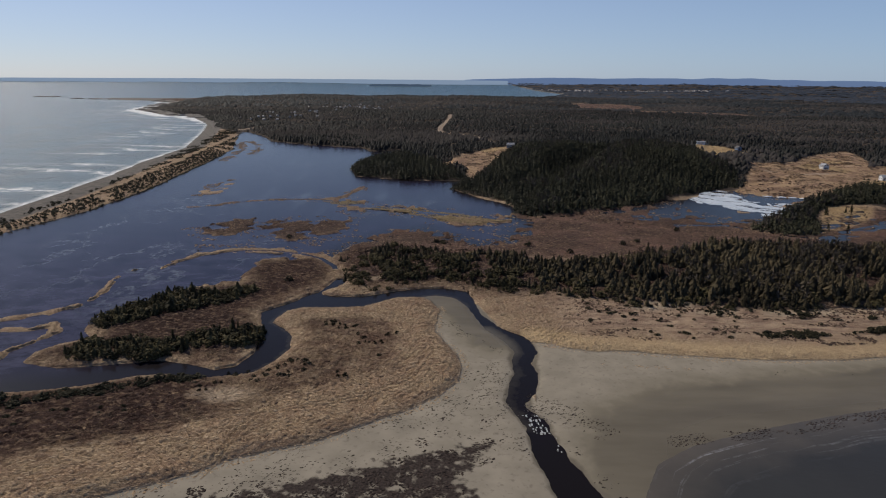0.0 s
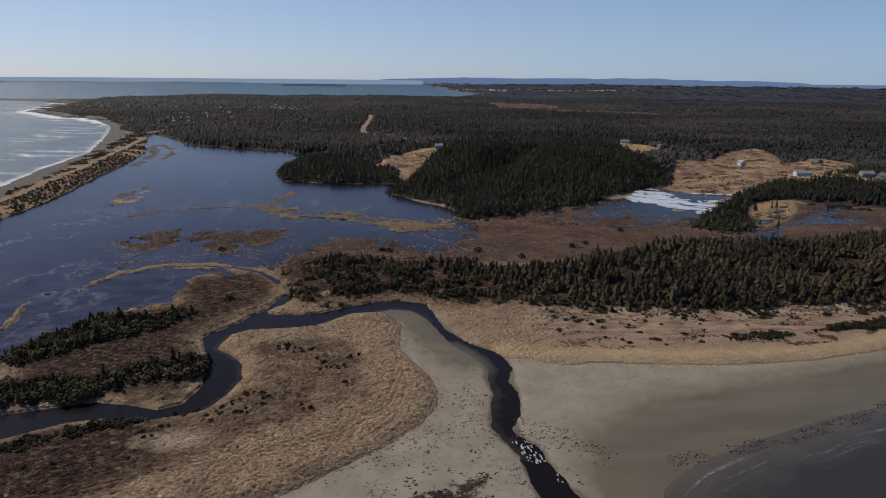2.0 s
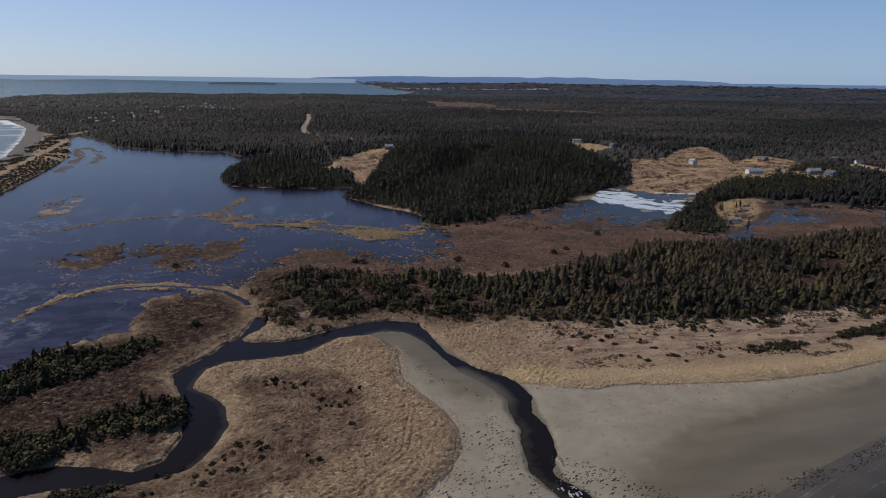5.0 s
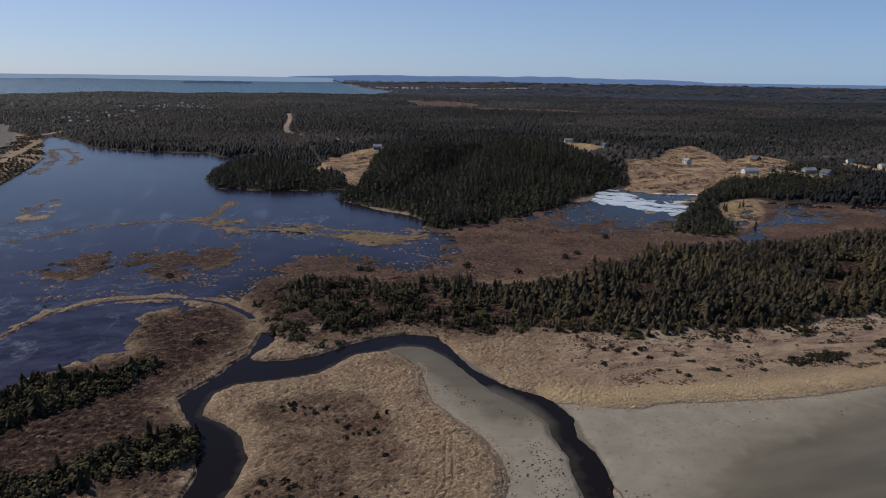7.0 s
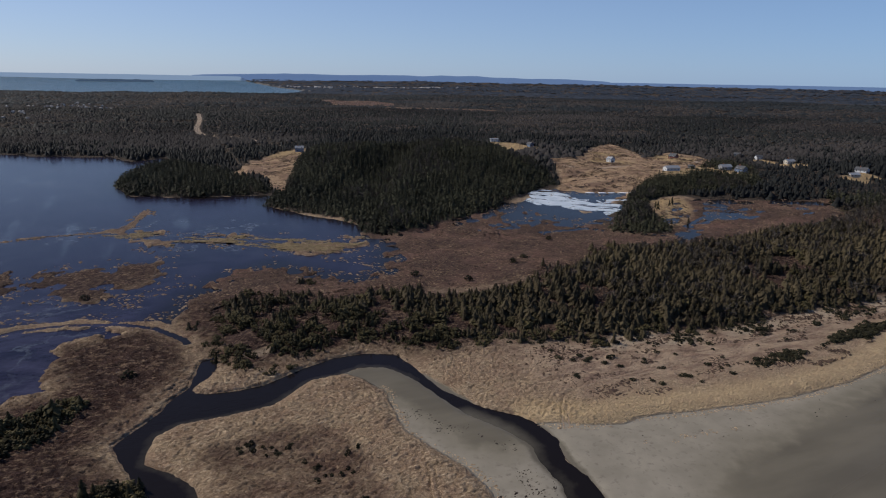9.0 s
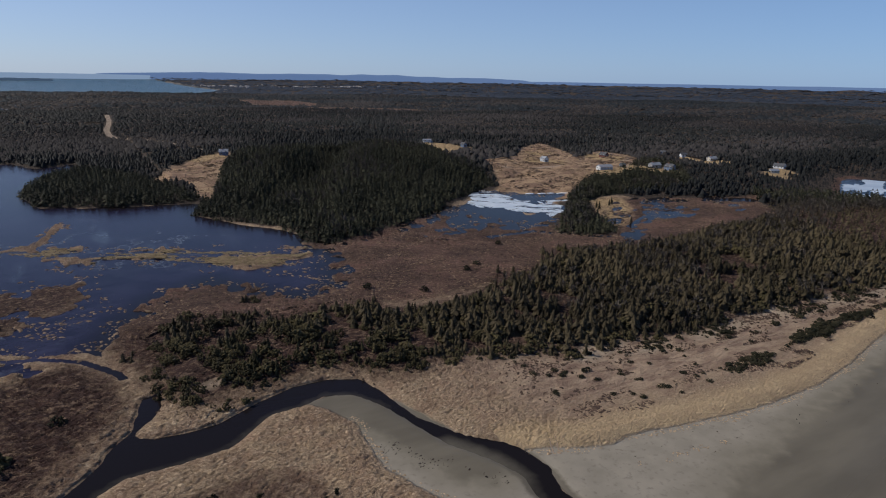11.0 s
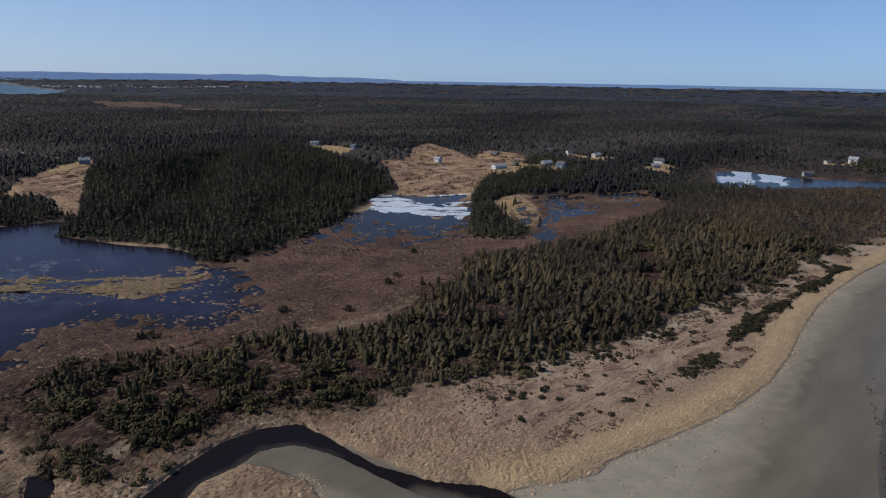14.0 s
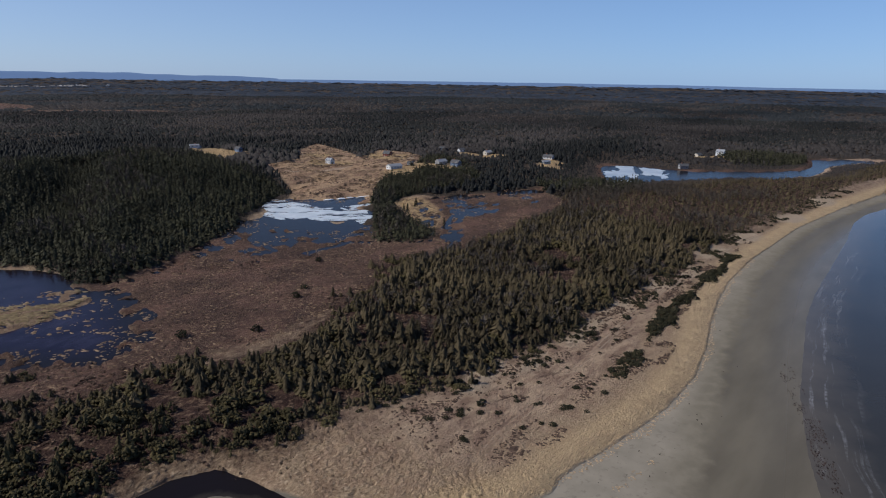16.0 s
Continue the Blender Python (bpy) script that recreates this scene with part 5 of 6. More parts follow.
joined("beach_grass", HUMMOCKS, ux, uy, ground_at(ux, uy), height_of(len(ux), 0.25, 0.5, 399), TUSSOCK, "small straw tufts on the dry sand", "grass", 400, (0.9, 1.4))

ux, uy = scatter(lambda x, y: (np.minimum.reduce([-inside(BEACH, x, y) - 9, 0.5 * (x - 40), 266 - y]) > 0) & (fractal(x * 0.55 + 50, y * 1.3, 6, 4) > 0.588) & (np.abs(along(TRACK, x, y) - 0.9) > 1.2), (40, 200), (330, 268), 0.9, 391)
joined("dune_heath", MATS, ux, uy, ground_at(ux, uy) + 0.2, height_of(len(ux), 0.4, 1.1, 392), HEATH, "dark brown creeping heath in the dune hollows", "heath", 393, (0.8, 1.7))

ux, uy = scatter(lambda x, y: (np.maximum(inside(LOOP, x, y) - 4, inside(SCRUB, x, y)) > 0) & (wetness(x, y) < -0.5) & (fractal(x * 0.8, y * 1.2, 5, 4) > 0.60), (-150, 118), (-10, 330), 1.1, 394)
joined("loop_sedge", MATS, ux, uy, ground_at(ux, uy) + 0.3, height_of(len(ux), 0.25, 0.75, 395), SEDGE, "tan sedge cushions among maroon heath", "sedge", 396, (0.9, 1.8))

# the ragged edge where grass breaks off to the beach
SEAM_W = [(-90, 115), (-67, 127), (-52, 137), (-42, 142), (-32, 146), (-21, 154), (-10, 162), (0, 172), (5, 181), (6, 189), (5, 199), (1, 210), (-3, 221), (-1, 243)]
SEAM_E = [(31, 212), (45, 205), (59, 204), (90, 199), (110, 197), (133, 198), (157, 202), (186, 209), (216, 215), (245, 219), (292, 221)]
ux, uy = scatter(lambda x, y: np.minimum(along(SEAM_W, x, y), along(SEAM_E, x, y)) < 2.2 + 4 * (fractal(x, y, 9, 3) - 0.5), (-95, 110), (300, 250), 0.85, 315)
joined("marram_edge", HUMMOCKS, ux, uy, ground_at(ux, uy), height_of(len(ux), 0.25, 0.6, 316), TUSSOCK, "straw-coloured marram clumps along the beach edge", "grass", 317, (0.9, 1.5))


def lump_shape(seed, flat=0.17):
    """A low uneven lump of weed or stone."""
    r = np.random.default_rng(seed)
    co = [(0, 0, flat)]
    for z, q in ((flat * 0.6, 0.34), (-0.05, 0.5)):
        for a in range(6):
            g = q * r.uniform(0.45, 1.35)
            co.append((math.cos(a * 1.047 + z) * g * 1.7, math.sin(a * 1.047 + z) * g * 0.9, z * r.uniform(0.7, 1.2)))
    tri = [(0, 1 + a, 1 + (a + 1) % 6) for a in range(6)]
    for a in range(6):
        b = (a + 1) % 6
        tri += [(1 + a, 7 + a, 7 + b), (1 + a, 7 + b, 1 + b)]
    return np.array(co), np.array(tri)


LUMPS = [lump_shape(321 + k) for k in range(5)]
WRACK = leaf_material("rockweed", (0.014, 0.010, 0.009), (0.050, 0.036, 0.030), 0.7)
STONE = leaf_material("shore_stone", (0.05, 0.044, 0.04), (0.14, 0.12, 0.105), 0.7)
WEED_LINE = [(160, 178), (123, 163), (110, 159), (92, 154), (76, 151), (60, 148)]


def weedy(x, y):
    n = fractal(x, y, 5, 4)
    bed = inside(WEED_BED, x, y)
    return (bed + 30 * (n - 0.5) > 0) & (bed > -14) & (fractal(x * 0.8 + 40, y * 1.6, 4.5, 3) > 0.40)


ux, uy = scatter(weedy, (-75, 100), (30, 170), 0.66, 325)
joined("rockweed_bed", LUMPS, ux, uy, np.maximum(ground_at(ux, uy), 0.0), height_of(len(ux), 0.2, 0.95, 326) * (0.5 + fractal(ux, uy, 3, 2)), WRACK, "black-brown rockweed strewn over the sand", "seaweed", 327, (0.6, 1.2))


def wrack(x, y):
    n, r = fractal(x, y, 6, 4), np.random.default_rng(331).random(x.size)
    s = inside(SPIT_SAND, x, y)
    west = (s > 0.5) & (s < 12 + 10 * n) & (y < 188) & (r < 0.3 * smooth(0.38, 0.58, n)) & (wetness(x, y) < -1)
    spots = np.minimum.reduce([np.hypot(x - a, y - b) / c for a, b, c in ((30, 165, 4), (35, 160, 5), (38, 156, 4), (42, 152, 4), (27, 171, 2), (12, 157, 4), (16, 160, 3), (8, 152, 4))])
    near = (spots < 1.2) & (r < 0.5 * smooth(0.4, 0.6, n))
    t = along(WEED_LINE, x, y)
    line = (t < 2.4) & (r < 0.85 * smooth(0.36, 0.52, n))
    dots = (inside(BEACH, x, y) > 2) & (inside(BEACH, x, y) < 16) & (r < 0.012 * smooth(0.5, 0.7, n)) & (x > 40)
    bar = (inside(SPIT_SAND, x, y) > 2) & (along([(1, 229), (4, 224), (8, 218), (13, 214), (17, 207), (19, 196), (15, 182), (10, 172)], x, y) < 0.3 + 3.2 * smooth(0.42, 0.66, n)) & (r < 0.5 * n)
    return west | near | line | dots | bar


ux, uy = scatter(wrack, (-90, 110), (180, 262), 0.6, 335)
joined("wrack", LUMPS, ux, uy, np.maximum(ground_at(ux, uy), 0.0), height_of(len(ux), 0.16, 0.5, 336), WRACK, "dark seaweed scraps scattered on the grey beach", "seaweed", 337, (0.7, 1.6), None, False, (0.0, 0.9))
ux, uy = scatter(lambda x, y: (np.minimum(np.abs(along([(19, 165), (22, 161), (26, 160), (29, 157)], x, y)), along([(24, 166), (25, 158)], x, y)) < 1.6), (10, 150), (40, 175), 0.9, 345)
joined("creek_stones", LUMPS, ux, uy, np.maximum(ground_at(ux, uy), -0.1), height_of(len(ux), 0.3, 0.8, 346), STONE, "dark wet stones in the creek's rapids", "stones", 347)


def patch_mesh(name, outline, z, cell, cut, material, label, category, kind=""):
    """A thin floating sheet with a ragged edge and open leads."""
    p = np.array(outline, float)
    lo, hi = p.min(0), p.max(0)
    xs, ys = np.arange(lo[0], hi[0], cell), np.arange(lo[1], hi[1], cell)
    gx, gy = np.meshgrid(xs, ys)
    ok = cut(gx, gy, inside(outline, gx, gy))
    me = grid_mesh(name, xs, ys, np.full(gx.shape, z) + 0.03 * value_noise(gx, gy, 3), ok)
    me.materials.append(material)
    return tagged(new(name, me), label, category, kind=kind)


ICE = plain("ice", (0.36, 0.42, 0.48), (0.58, 0.62, 0.66), 0.12, 0.45)
SNOW = plain("snow", (0.78, 0.79, 0.80), (0.84, 0.85, 0.86), 1.0, 0.8, 0, 0.1)
FOAM = plain("foam", (0.44, 0.45, 0.45), (0.22, 0.23, 0.23), 1.5, 0.8)
ICE_A = [(191, 511), (216, 529), (238, 541), (231, 522), (235, 506), (234, 485), (250, 479), (269, 477), (254, 461), (220, 431), (221, 442), (207, 453), (206, 471), (196, 471), (190, 483)]
ICE_C = [(578, 442), (606, 446), (618, 418), (612, 392), (585, 371), (551, 362), (515, 373), (492, 391)]


def leads(x, y, e):
    u, v = 0.78 * x - 0.63 * y, 0.63 * x + 0.78 * y
    swirl = 46 * fractal(x, y, 42, 2) + 9 * fractal(x + 9, y, 13, 2)
    band = 0.6 * fractal(u * 0.14 + 0.2 * swirl, v * 1.2 + swirl, 5.0, 3) + 0.4 * fractal(u * 0.3, v * 1.6 + 1.4 * swirl, 1.9, 3)
    return (e + 12 * (fractal(x, y, 13, 4) - 0.5) > -1.5) & (band > 0.492 + 0.03 * smooth(8, 25, e - 4))


patch_mesh("ice_sheet", ICE_A, 0.03, 0.5, leads, ICE, "broken white spring ice drifting on the pond", "ice")
ICE_GREY = plain("grey_ice", (0.26, 0.33, 0.42), (0.50, 0.55, 0.60), 0.05, 0.4)
patch_mesh("ice_sheet", ICE_C, 0.03, 1.2, lambda x, y, e: (e + 12 * (fractal(x, y, 16, 4) - 0.5) > 1) & (fractal(x * 0.35 + 0.5 * y, y * 1.6 - 0.8 * x, 22, 4) > 0.40), ICE_GREY, "pale wind-packed ice on the far pond", "ice")
RAPIDS = [(22, 162), (26, 161), (28, 155), (31, 147), (30, 142), (26, 146), (24, 152)]
patch_mesh("rapids_foam", RAPIDS, 0.05, 0.16, lambda x, y, e: (e > 0) & (fractal(x * 2.6, y * 0.7, 0.9, 4) + 0.16 * smooth(4, 0, along([(24, 160), (25.5, 155), (26.5, 152)], x, y)) > 0.79), FOAM, "white water where the creek breaks over stones", "foam", "stuff")


def lump_thing(name, x, y, z, sx_, sy_, sz_, material, label, category, group, seed, turn=0.0):
    """One smooth uneven mound."""
    bm = bmesh.new()
    bmesh.ops.create_icosphere(bm, subdivisions=3, radius=1)
    for v in bm.verts:
        k = 1 + 0.35 * noise.noise(v.co * 1.7 + Vector((seed * 7.1, 0, 0))) + 0.12 * noise.noise(v.co * 5 + Vector((0, seed, 0)))
        v.co = Vector((v.co.x * sx_ * k, v.co.y * sy_ * k, max(v.co.z, -0.3) * sz_ * k))
    me = bpy.data.meshes.new(name)
    bm.to_mesh(me)
    bm.free()
    for p in me.polygons:
        p.use_smooth = True
    me.materials.append(material)
    ob = new(name, me)
    ob.matrix_basis = pose(x, y, z, 0, 0, turn)
    return tagged(ob, label, category, group)


for k, (x, y, w) in enumerate(((257, 506, 5), (266, 503, 4), (273, 501, 4), (284, 496, 9))):
    lump_thing("snow_bank", x, y, 0.15, 0.8 * w, 1.3, 0.7, SNOW, "melting white snow bank on the pond's edge", "snow", "snow banks by the pond", k, -25)
# rocks off the headland
ROCK = plain("headland_rock", (0.07, 0.062, 0.056), (0.16, 0.14, 0.125), 0.2, 0.8, 0, 0.5)
for k, (x, y, w) in enumerate(((-1740, 2880, 60), (-1690, 2890, 35), (-1380, 2500, 40), (-1290, 2470, 55), (-1150, 2460, 45), (-560, 1490, 38), (-622, 1520, 42), (-690, 1625, 40), (-790, 1745, 45), (-860, 1990, 50), (-520, 1420, 26), (-545, 1450, 30), (-590, 1505, 34), (-640, 1560, 30), (-665, 1590, 26), (-720, 1660, 36), (-750, 1690, 28), (-825, 1860, 34), (-880, 2080, 40), (-930, 2230, 46), (-1000, 2330, 40), (-1080, 2410, 44), (-1220, 2465, 50))):
    px, py = CX + (x - CX) * min(1, 3050 / math.hypot(x - CX, y - CY)), CY + (y - CY) * min(1, 3050 / math.hypot(x - CX, y - CY))
    lump_thing("sea_rock", px, py, 0.3, w * 0.55, 12, 3.5, ROCK, "low dark rock ledge awash off the headland", "rock", "rock ledges off the headland", 20 + k, 10)

# ---- shrubs that stand alone ----
SHRUB_MESHES = []
for k in range(4):
    co, tri = clump_shape(401 + k, 46, 0.8)
    sm = mesh_from("crown", co, tri, False, np.full(len(co), 0.2 + 0.15 * k))
    sm.materials.append(SHRUB)
    SHRUB_MESHES.append(sm)
STEM_CO, STEM_TRI = cone_shape(0.06, 0.02, 0.4, 5)
STEM = mesh_from("stem", STEM_CO, STEM_TRI, False)
STEM.materials.append(BARK)
rs = random.Random(12)


def shrub(x, y, wide, tall, label, group):
    root = tagged(new("shrub"), label, "shrub", group)
    root.matrix_basis = Matrix.LocRotScale((x, y, float(ground_at(np.array([x]), np.array([y]))[0]) + 0.2), Euler((0, 0, rs.uniform(0, 6.28))), (wide, wide * rs.uniform(0.8, 1.2), tall))
    for nm, data in (("crown", rs.choice(SHRUB_MESHES)), ("stem", STEM)):
        new(nm, data).parent = root


MARSH_SHRUBS = [(-42, 225), (-38, 223), (-29, 211), (-28, 208), (-19, 214), (-19, 195), (-31, 181), (-52, 186), (-47, 182), (-43, 186), (-50, 190), (-64, 185), (-67, 175), (-71, 171), (-57, 175), (-88, 159), (-92, 158), (-104, 158), (-115, 156), (-114, 153), (-40, 224), (-37, 221), (-34, 222), (-30, 212), (-26, 207), (-23, 206), (-44, 190), (-55, 181), (-60, 179), (-75, 176)]
for x, y in MARSH_SHRUBS:
    for j in range(rs.choice((1, 2, 3, 4))):
        shrub(x + rs.uniform(-3, 3), y + rs.uniform(-2.5, 2.5), rs.uniform(0.9, 2.1), rs.uniform(1.0, 1.9), "dark evergreen bush on the brown marsh", "marsh bushes")
DUNE_SHRUBS = [(64, 241), (67, 240), (71, 234), (78, 245), (76, 218), (87, 217), (87, 213), (86, 219), (99, 221), (107, 224), (105, 219), (113, 219), (45, 264), (48, 259), (58, 253), (60, 248), (56, 230), (74, 246), (95, 232), (90, 236), (82, 231), (85, 225), (87, 218), (102, 217), (103, 214), (127, 227), (143, 228), (111, 230), (77, 216), (55, 257), (59, 243), (62, 239), (66, 238), (72, 231), (69, 222), (150, 232), (165, 234), (182, 236)]
for x, y in DUNE_SHRUBS:
    for j in range(rs.choice((1, 1, 2))):
        shrub(x + rs.uniform(-1.5, 1.5), y + rs.uniform(-1, 1), rs.uniform(1.2, 2.6), rs.uniform(0.6, 1.3), "low dark bush on the tan dune", "dune bushes")
for x, y in ((142, 384), (67, 331), (47, 346), (-88, 360), (-69, 277), (-129, 332), (100, 350), (110, 356)):
    shrub(x, y, rs.uniform(3, 5), rs.uniform(2.5, 3.8), "lone dark bush in the marsh", "marsh bushes")
DUNE_HEDGE = [(114, 215), (127, 216), (139, 218), (153, 220), (166, 222), (188, 225), (211, 226), (233, 227), (255, 227), (286, 229)]
hx2, hy2 = scatter(lambda x, y: along(DUNE_HEDGE, x, y) < 2.3 + 11 * (fractal(x, y, 10, 4) - 0.5), (105, 205), (295, 240), 1.45, 415)
joined("dune_hedge", SHRUB_SHAPES, hx2, hy2, ground_at(hx2, hy2), height_of(len(hx2), 1.1, 2.4, 416), SHRUB, "dark evergreen scrub along the fore-dune", "shrubs", 417, (1.0, 1.6))
sx2, sy2 = scatter(lambda x, y: (np.abs(inside(WOOD_STRIP, x, y) + 3) < 7) & (y < 262) & (fractal(x, y, 11, 4) > 0.535) & (inside(BEACH, x, y) < -12), (60, 190), (560, 265), 2.4, 435)
joined("dune_scrub", SHRUB_SHAPES, sx2, sy2, ground_at(sx2, sy2), height_of(len(sx2), 0.9, 2.2, 436), SHRUB, "dark scrub straggling from the wood into the dunes", "shrubs", 437, (1.0, 1.7))
cx2, cy2 = scatter(lambda x, y: (along([(-140, 158), (-126, 163), (-112, 166), (-97, 171), (-83, 178), (-75, 180)], x, y) < 2.5 + 5 * (fractal(x, y, 10, 3) - 0.5)), (-150, 140), (-60, 190), 1.8, 425)
joined("creek_hedge", DOME_SHAPES, cx2, cy2, ground_at(cx2, cy2), height_of(len(cx2), 1.4, 3.0, 426), SHRUB, "dark evergreen scrub on the creek's bank", "shrubs", 427, (1.0, 1.6))

for x, y, s in ((241, 396, 5), (251, 392, 4.5), (259, 430, 6), (262, 436, 5), (285, 445, 5.5), (278, 440, 4.5)):
    c = copy_thing(models[0], Matrix())
    c.matrix_basis = Matrix.LocRotScale((x, y, float(ground_at(np.array([float(x)]), np.array([float(y)]))[0]) - 0.05), Euler((0, 0, s)), (s, s, s))
    tagged(c, "small dark spruce standing in a tan clearing", "", "spruces in the clearing")

# ---- wheel ruts ----
RUT = plain("rut_sand", (0.32, 0.238, 0.168), (0.25, 0.18, 0.125), 0.4, 0.95)


SOIL = plain("rut_soil", (0.24, 0.175, 0.11), (0.17, 0.12, 0.078), 0.4, 0.95)


def rut(line, offset, wide, label, seed, material=RUT):
    """One worn wheel rut, a thin uneven ribbon beside a line."""
    pts = [Vector(q) for q in line]
    for _ in range(3):
        pts = [pts[0]] + [a.lerp(b, s) for a, b in zip(pts, pts[1:]) for s in (0.25, 0.75)] + [pts[-1]]
    fine_pts = [a.lerp(b, s / 4) for a, b in zip(pts, pts[1:]) for s in range(4)] + [pts[-1]]
    x, y = np.array([q.x for q in fine_pts]), np.array([q.y for q in fine_pts])
    tx, ty = np.gradient(x), np.gradient(y)
    n = np.maximum(np.hypot(tx, ty), 1e-6)
    nx_, ny_ = -ty / n, tx / n
    shift = offset + 0.5 * (fractal(x + seed, y, 9, 3) - 0.5)
    half = wide * (0.25 + 0.6 * fractal(x, y + seed, 4, 3))
    rows = []
    for s in (-1, 1):
        px, py = x + nx_ * (shift + s * half), y + ny_ * (shift + s * half)
        rows.append(np.stack([px, py, ground_at(px, py) + 0.07], -1))
    co = np.concatenate(rows)
    i = np.arange(len(x) - 1)
    me = mesh_from("wheel_rut", co, np.stack([i, i + 1, i + 1 + len(x), i + len(x)], -1))
    me.materials.append(material)
    return tagged(new("wheel_rut", me), label, "track", "wheel ruts")


for k, off in enumerate((-0.85, 0.85)):
    rut(TRACK, off, 0.36, "pale worn wheel rut through the dune grass", 10 * k)
    rut(RUTS, off, 0.26, "faint worn wheel rut across the tussock grass", 40 + 10 * k, SOIL)
    rut(SPIT_RUTS, off, 0.22, "faint worn wheel rut along the rim of the grass", 70 + 10 * k, SOIL)

# ---- houses ----
WHITE = plain("white_clapboard", (0.66, 0.67, 0.68), (0.58, 0.59, 0.60), 1.5, 0.7)
RED = plain("red_shingle", (0.20, 0.07, 0.055), (0.15, 0.055, 0.045), 1.5, 0.8)
GREY = plain("grey_shingle", (0.30, 0.30, 0.30), (0.22, 0.22, 0.23), 1.5, 0.8)
BLUE = plain("blue_siding", (0.16, 0.22, 0.32), (0.13, 0.18, 0.27), 1.5, 0.7)
CREAM = plain("cream_siding", (0.55, 0.50, 0.42), (0.48, 0.44, 0.37), 1.5, 0.8)
ROOF = plain("dark_roof", (0.06, 0.06, 0.065), (0.10, 0.10, 0.105), 2.0, 0.8)
ROOF_GREY = plain("grey_roof", (0.30, 0.31, 0.33), (0.24, 0.25, 0.27), 2.0, 0.6)
BRICK = plain("chimney_brick", (0.22, 0.10, 0.07), (0.16, 0.075, 0.055), 4.0, 0.9)
GLASS = Mat("window_glass", 0.08, 0.5).color((0.02, 0.025, 0.03)).m
DOOR = plain("door_paint", (0.10, 0.06, 0.05), (0.08, 0.05, 0.045), 3.0, 0.6)


def part(name, bm, material, parent, label=""):
    me = bpy.data.meshes.new(name)
    bm.to_mesh(me)
    bm.free()
    me.materials.append(material)
    ob = new(name, me)
    ob.parent = parent
    return tagged(ob, label) if label else ob


def box(lo, hi):
    bm = bmesh.new()
    bmesh.ops.create_cube(bm, size=1)
    for v in bm.verts:
        v.co = Vector([lo[i] + (v.co[i] + 0.5) * (hi[i] - lo[i]) for i in range(3)])
    return bm


def prism(section, y0, y1):
    """A body with the same cross-section (x, z) from y0 to y1."""
    bm = bmesh.new()
    a = [bm.verts.new((x, y0, z)) for x, z in section]
    b = [bm.verts.new((x, y1, z)) for x, z in section]
    bm.faces.new(a[::-1]), bm.faces.new(b)
    for i in range(len(section)):
        j = (i + 1) % len(section)
        bm.faces.new((a[i], a[j], b[j], b[i]))
    bmesh.ops.recalc_face_normals(bm, faces=bm.faces)
    return bm


def house(x, y, turn, w, length, eaves, rise, wall, roof, label, chimney=True, storeys=1):
    """A gabled house; its ridge runs along its own y."""
    w, length, eaves, rise = 0.9 * w, 0.88 * length, 0.9 * eaves, 0.8 * rise
    z = float(ground_at(np.array([float(x)]), np.array([float(y)]))[0])
    root = tagged(new("house"), label, "house", "houses inland")
    h, l = w / 2, length / 2
    part("wall", prism([(-h, -0.8), (h, -0.8), (h, eaves), (0, eaves + rise), (-h, eaves)], -l, l), wall, root)
    t, o = 0.22, 0.45
    k = rise / h
    roof_bm = prism([(-h - o, eaves - o * k), (0, eaves + rise), (h + o, eaves - o * k), (h + o, eaves - o * k + t), (0, eaves + rise + t), (-h - o, eaves - o * k + t)], -l - o, l + o)
    for v in roof_bm.verts:
        v.co.z += 0.01
    top = part("roof", roof_bm, roof, root)
    if chimney:
        part("chimney", box((-0.45, l * 0.3, eaves + rise - 0.6), (0.45, l * 0.3 + 0.9, eaves + rise + 1.2)), BRICK, top)
    for s in range(storeys):
        zz = 0.9 + 2.6 * s
        for side in (-1, 1):
            n = max(2, int(length // 3))
            for i in range(n):
                yy = -l + length * (i + 0.5) / n
                wf = part("window", box((side * h - 0.06, yy - 0.55, zz), (side * h + 0.06, yy + 0.55, zz + 1.3)), WHITE, root)
                part("pane", box((side * (h + 0.065) - 0.02, yy - 0.42, zz + 0.13), (side * (h + 0.065) + 0.02, yy + 0.42, zz + 1.17)), GLASS, wf)
            for xx in (-h * 0.45, h * 0.45):
                wf = part("window", box((xx - 0.5, side * l - 0.06, zz), (xx + 0.5, side * l + 0.06, zz + 1.3)), WHITE, root)
                part("pane", box((xx - 0.38, side * (l + 0.065) - 0.02, zz + 0.13), (xx + 0.38, side * (l + 0.065) + 0.02, zz + 1.17)), GLASS, wf)
    part("door", box((-0.5, -l - 0.07, 0.05), (0.5, -l + 0.05, 2.1)), DOOR, root)
    root.matrix_basis = pose(x, y, z + 0.15, 0, 0, turn)
    return root


house(372, 634, 4, 6.4, 7.5, 4.0, 2.7, WHITE, ROOF_GREY, "white two-storey farmhouse with a grey gable roof", True, 2)
house(389, 563, 82, 7.5, 16, 3.2, 2.2, WHITE, ROOF_GREY, "long low white barn with a pale roof", False)
house(458, 637, 10, 8, 9, 4.8, 3.5, RED, ROOF, "dark red two-storey house at the wood's edge", True, 2)
house(293, 746, 75, 4, 10, 2.8, 0.9, WHITE, ROOF_GREY, "white mobile home in a forest clearing", False)
house(300, 754, 10, 7, 9, 3.0, 2.4, GREY, ROOF, "grey shingled bungalow in a forest clearing")
house(322, 714, 5, 5, 7, 2.8, 2.0, BLUE, ROOF, "small blue-grey cottage beside a lawn", False)
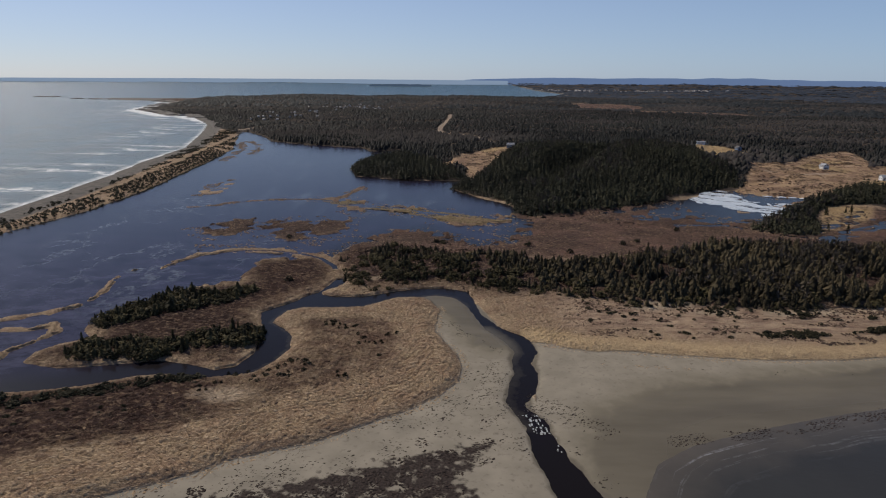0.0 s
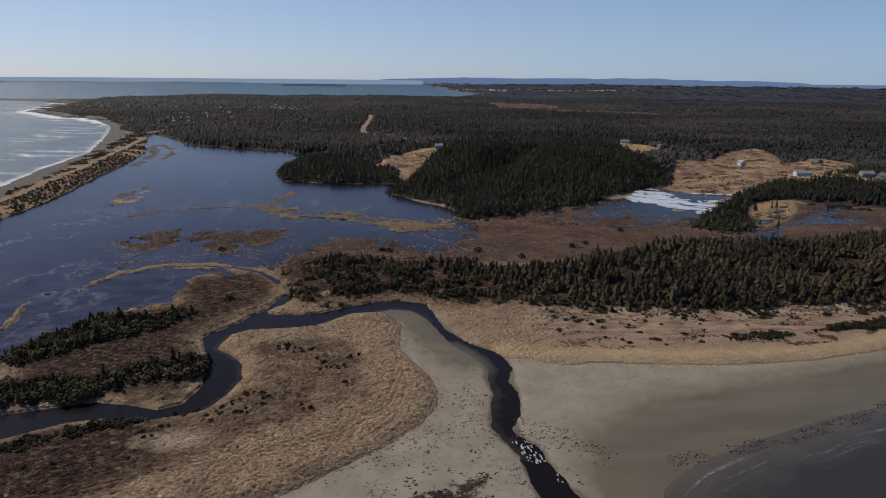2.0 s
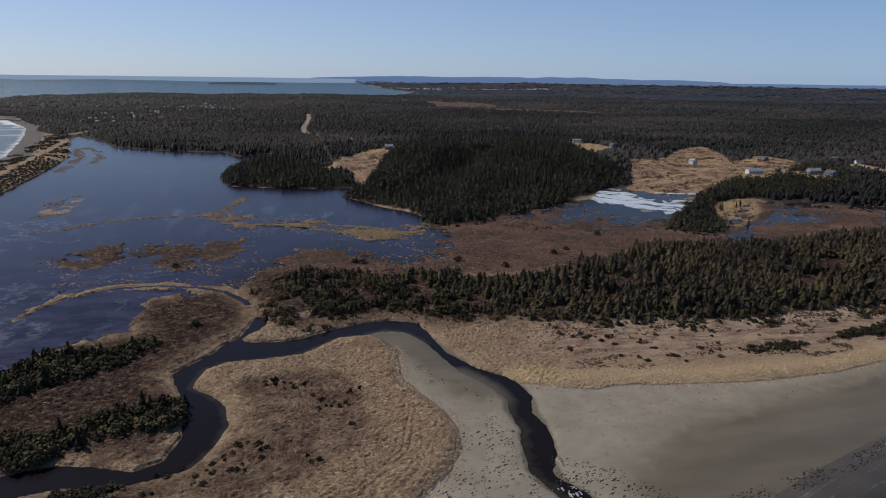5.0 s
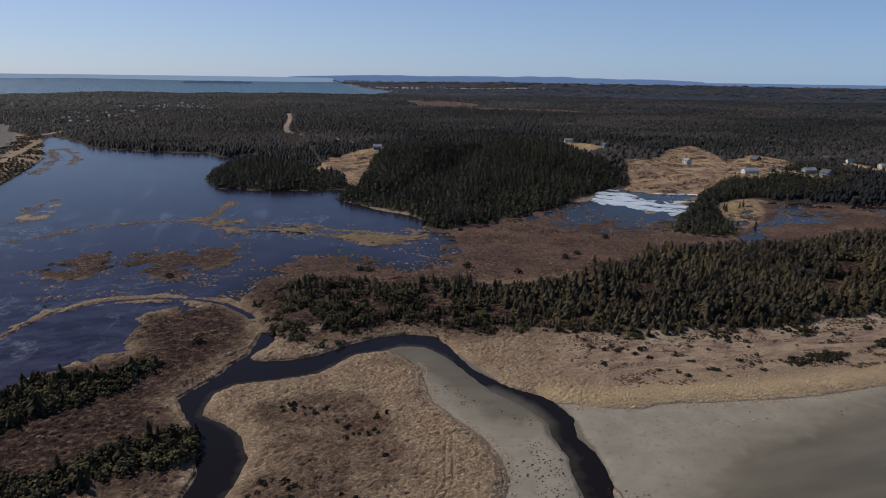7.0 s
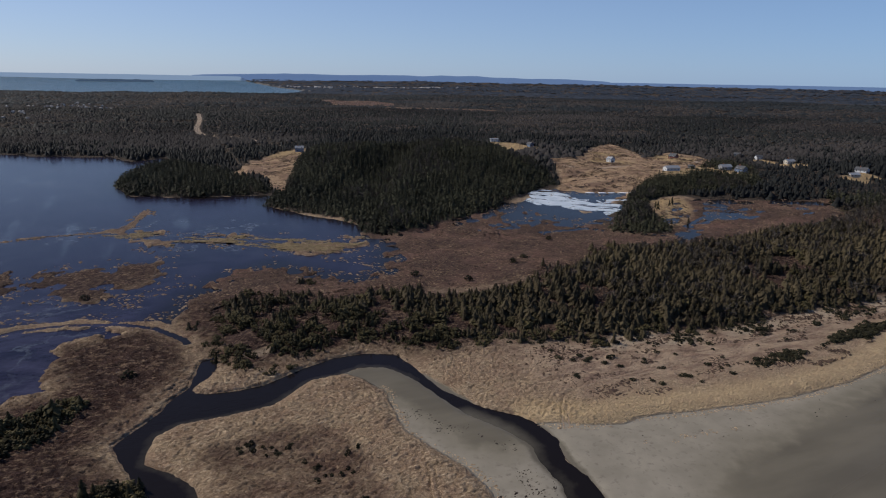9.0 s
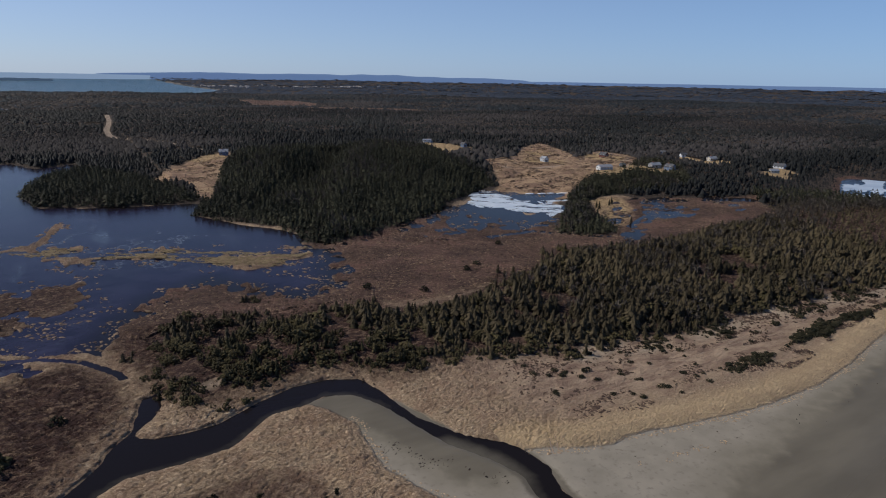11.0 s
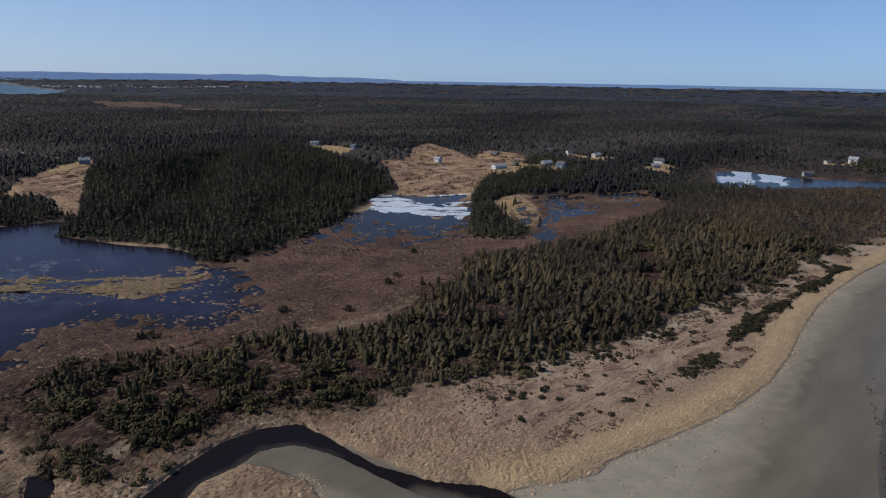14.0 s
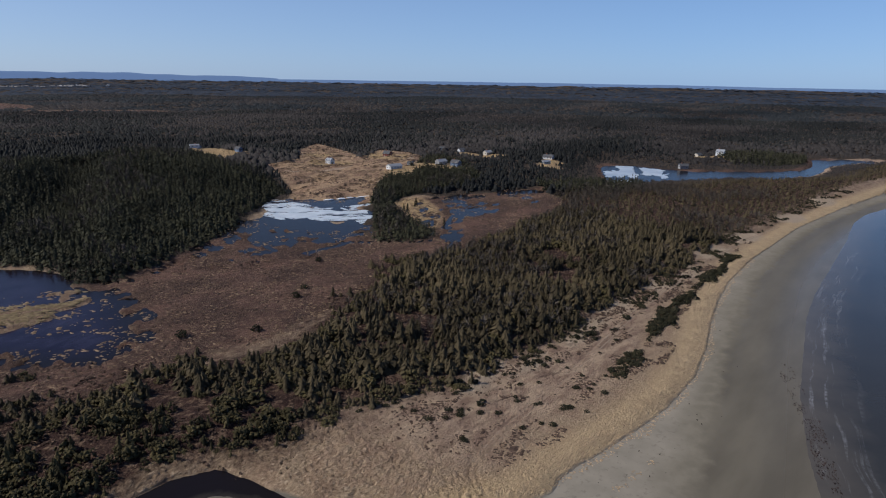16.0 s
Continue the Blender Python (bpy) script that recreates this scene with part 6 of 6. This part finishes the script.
house(82, 801, 75, 7, 10, 4.2, 2.8, BLUE, ROOF_GREY, "blue-grey two-storey house above the field", True, 2)
house(112, 800, 20, 5, 6, 2.6, 1.8, WHITE, ROOF, "small pale shed behind the field", False)
house(441, 548, 80, 7, 12, 3.2, 2.4, GREY, ROOF_GREY, "grey bungalow with a pale roof among spruces")
house(447, 534, 5, 8, 10, 4.6, 3.2, BLUE, ROOF, "dark blue house among spruces", True, 2)
house(420, 570, 10, 4, 6, 2.4, 1.5, GREY, ROOF, "dark weathered shed by the road", False)
house(559, 574, 80, 7, 11, 3.0, 2.4, CREAM, ROOF_GREY, "cream bungalow in a clearing")
house(548, 604, 70, 6, 8, 3.0, 2.4, WHITE, ROOF, "small white cottage in a clearing", False)
house(535, 622, 30, 5, 7, 2.6, 1.8, CREAM, ROOF, "small cream outbuilding in a clearing", False)
house(564, 497, 10, 7.5, 12, 3.0, 2.8, WHITE, ROOF, "white house with a dark roof in the woods")
house(528, 480, 80, 6, 12, 2.8, 1.6, CREAM, ROOF_GREY, "long pale outbuilding in the woods", False)
house(628, 372, 40, 7, 10, 3.0, 2.4, GREY, ROOF, "grey cottage at the far pond's shore")
house(748, 370, 0, 8, 10, 4.5, 3.2, WHITE, ROOF_GREY, "white house above the far pond", True, 2)
house(727, 389, 70, 7, 9, 3.0, 2.2, CREAM, ROOF, "pale cottage above the far pond", False)


def far_houses(name, label, spots, count, seed, wide):
    """Tiny gabled houses of a far settlement."""
    r = np.random.default_rng(seed)
    co = np.array([(-0.5, -0.7, -0.3), (0.5, -0.7, -0.3), (0.5, 0.7, -0.3), (-0.5, 0.7, -0.3), (-0.5, -0.7, 0.5), (0.5, -0.7, 0.5), (0.5, 0.7, 0.5), (-0.5, 0.7, 0.5), (0, -0.7, 0.85), (0, 0.7, 0.85)])
    tri = np.array([(0, 1, 5), (0, 5, 4), (1, 2, 6), (1, 6, 5), (2, 3, 7), (2, 7, 6), (3, 0, 4), (3, 4, 7), (4, 5, 8), (6, 7, 9), (5, 6, 9), (5, 9, 8), (7, 4, 8), (7, 8, 9)])
    s = np.array(spots, float)[r.integers(0, len(spots), count)]
    x, y = s[:, 0] + r.normal(size=count) * s[:, 2], s[:, 1] + r.normal(size=count) * s[:, 2]
    rr = np.hypot(x - CX, y - CY)
    q = np.where(rr > NEAR, (NEAR + 1900 * (1 - np.exp(-(rr - NEAR) / 1900))) / rr, 1)
    px, py = CX + (x - CX) * q, CY + (y - CY) * q
    size = r.uniform(0.7, 1.3, count) * wide * q
    return joined(name, [(co, tri)], px, py, ground_at(px, py) + 4.5 * q, size, FAR_PAINT, label, "houses", seed, (0.8, 1.8))


FAR_PAINT = leaf_material("far_house_paint", (0.20, 0.18, 0.16), (0.55, 0.50, 0.45), 0.7)
far_houses("far_village", "scattered pale houses of a village in the woods", [(-390, 1540, 30), (-300, 1510, 35), (-290, 1800, 40), (-240, 1930, 25), (-190, 1755, 25), (-350, 1320, 25), (-290, 1390, 30), (-250, 1850, 40)], 70, 501, 2.3)
far_houses("far_town", "pale buildings of a town across the far bay", [(760, 4300, 60), (900, 4350, 110), (1050, 4500, 90), (1250, 4150, 60), (1450, 4100, 80), (1600, 4150, 50)], 110, 511, 7)

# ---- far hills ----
# haze over hills and island is put in as emission, so they glow
haze = Mat("glowing_far_hill", 1.0, 0.0).color((0.02, 0.03, 0.04))
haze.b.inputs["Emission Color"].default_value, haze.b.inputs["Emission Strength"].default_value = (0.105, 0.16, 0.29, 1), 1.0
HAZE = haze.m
isle = Mat("glowing_bay_island", 1.0, 0.0).color((0.02, 0.03, 0.04))
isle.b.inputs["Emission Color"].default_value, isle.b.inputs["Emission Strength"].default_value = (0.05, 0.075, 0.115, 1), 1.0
pale = Mat("glowing_sea_hill", 1.0, 0.0).color((0.02, 0.03, 0.04))
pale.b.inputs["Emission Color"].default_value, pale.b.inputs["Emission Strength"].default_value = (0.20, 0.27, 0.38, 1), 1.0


def far_ridge(name, label, az0, az1, reach, foot, peaks, seed, material=HAZE):
    """A long low ridge at the edge of the distance, with a rounded crest; azimuths run clockwise from y."""
    n = 120
    co, quads = [], []
    for i in range(n + 1):
        s = i / n
        a = radians(az0 + (az1 - az0) * s)
        env = max(0.0, math.sin(math.pi * s)) ** 0.35
        lift = env * (peaks + 0.35 * peaks * (noise.noise(Vector((s * 7, seed, 0))) + 0.4 * noise.noise(Vector((s * 23, seed, 1)))))
        for d, z in ((-40, foot - 45), (-15, foot + lift * 0.7), (0, foot + lift), (25, foot - 45)):
            co.append((CX + math.sin(a) * (reach + d), CY + math.cos(a) * (reach + d), z))
    for i in range(n):
        for j in range(3):
            p = i * 4 + j
            quads.append((p, p + 1, p + 5, p + 4))
    me = mesh_from(name, np.array(co), np.array(quads))
    me.materials.append(material)
    return tagged(new(name, me), label, "hills", kind="structure")


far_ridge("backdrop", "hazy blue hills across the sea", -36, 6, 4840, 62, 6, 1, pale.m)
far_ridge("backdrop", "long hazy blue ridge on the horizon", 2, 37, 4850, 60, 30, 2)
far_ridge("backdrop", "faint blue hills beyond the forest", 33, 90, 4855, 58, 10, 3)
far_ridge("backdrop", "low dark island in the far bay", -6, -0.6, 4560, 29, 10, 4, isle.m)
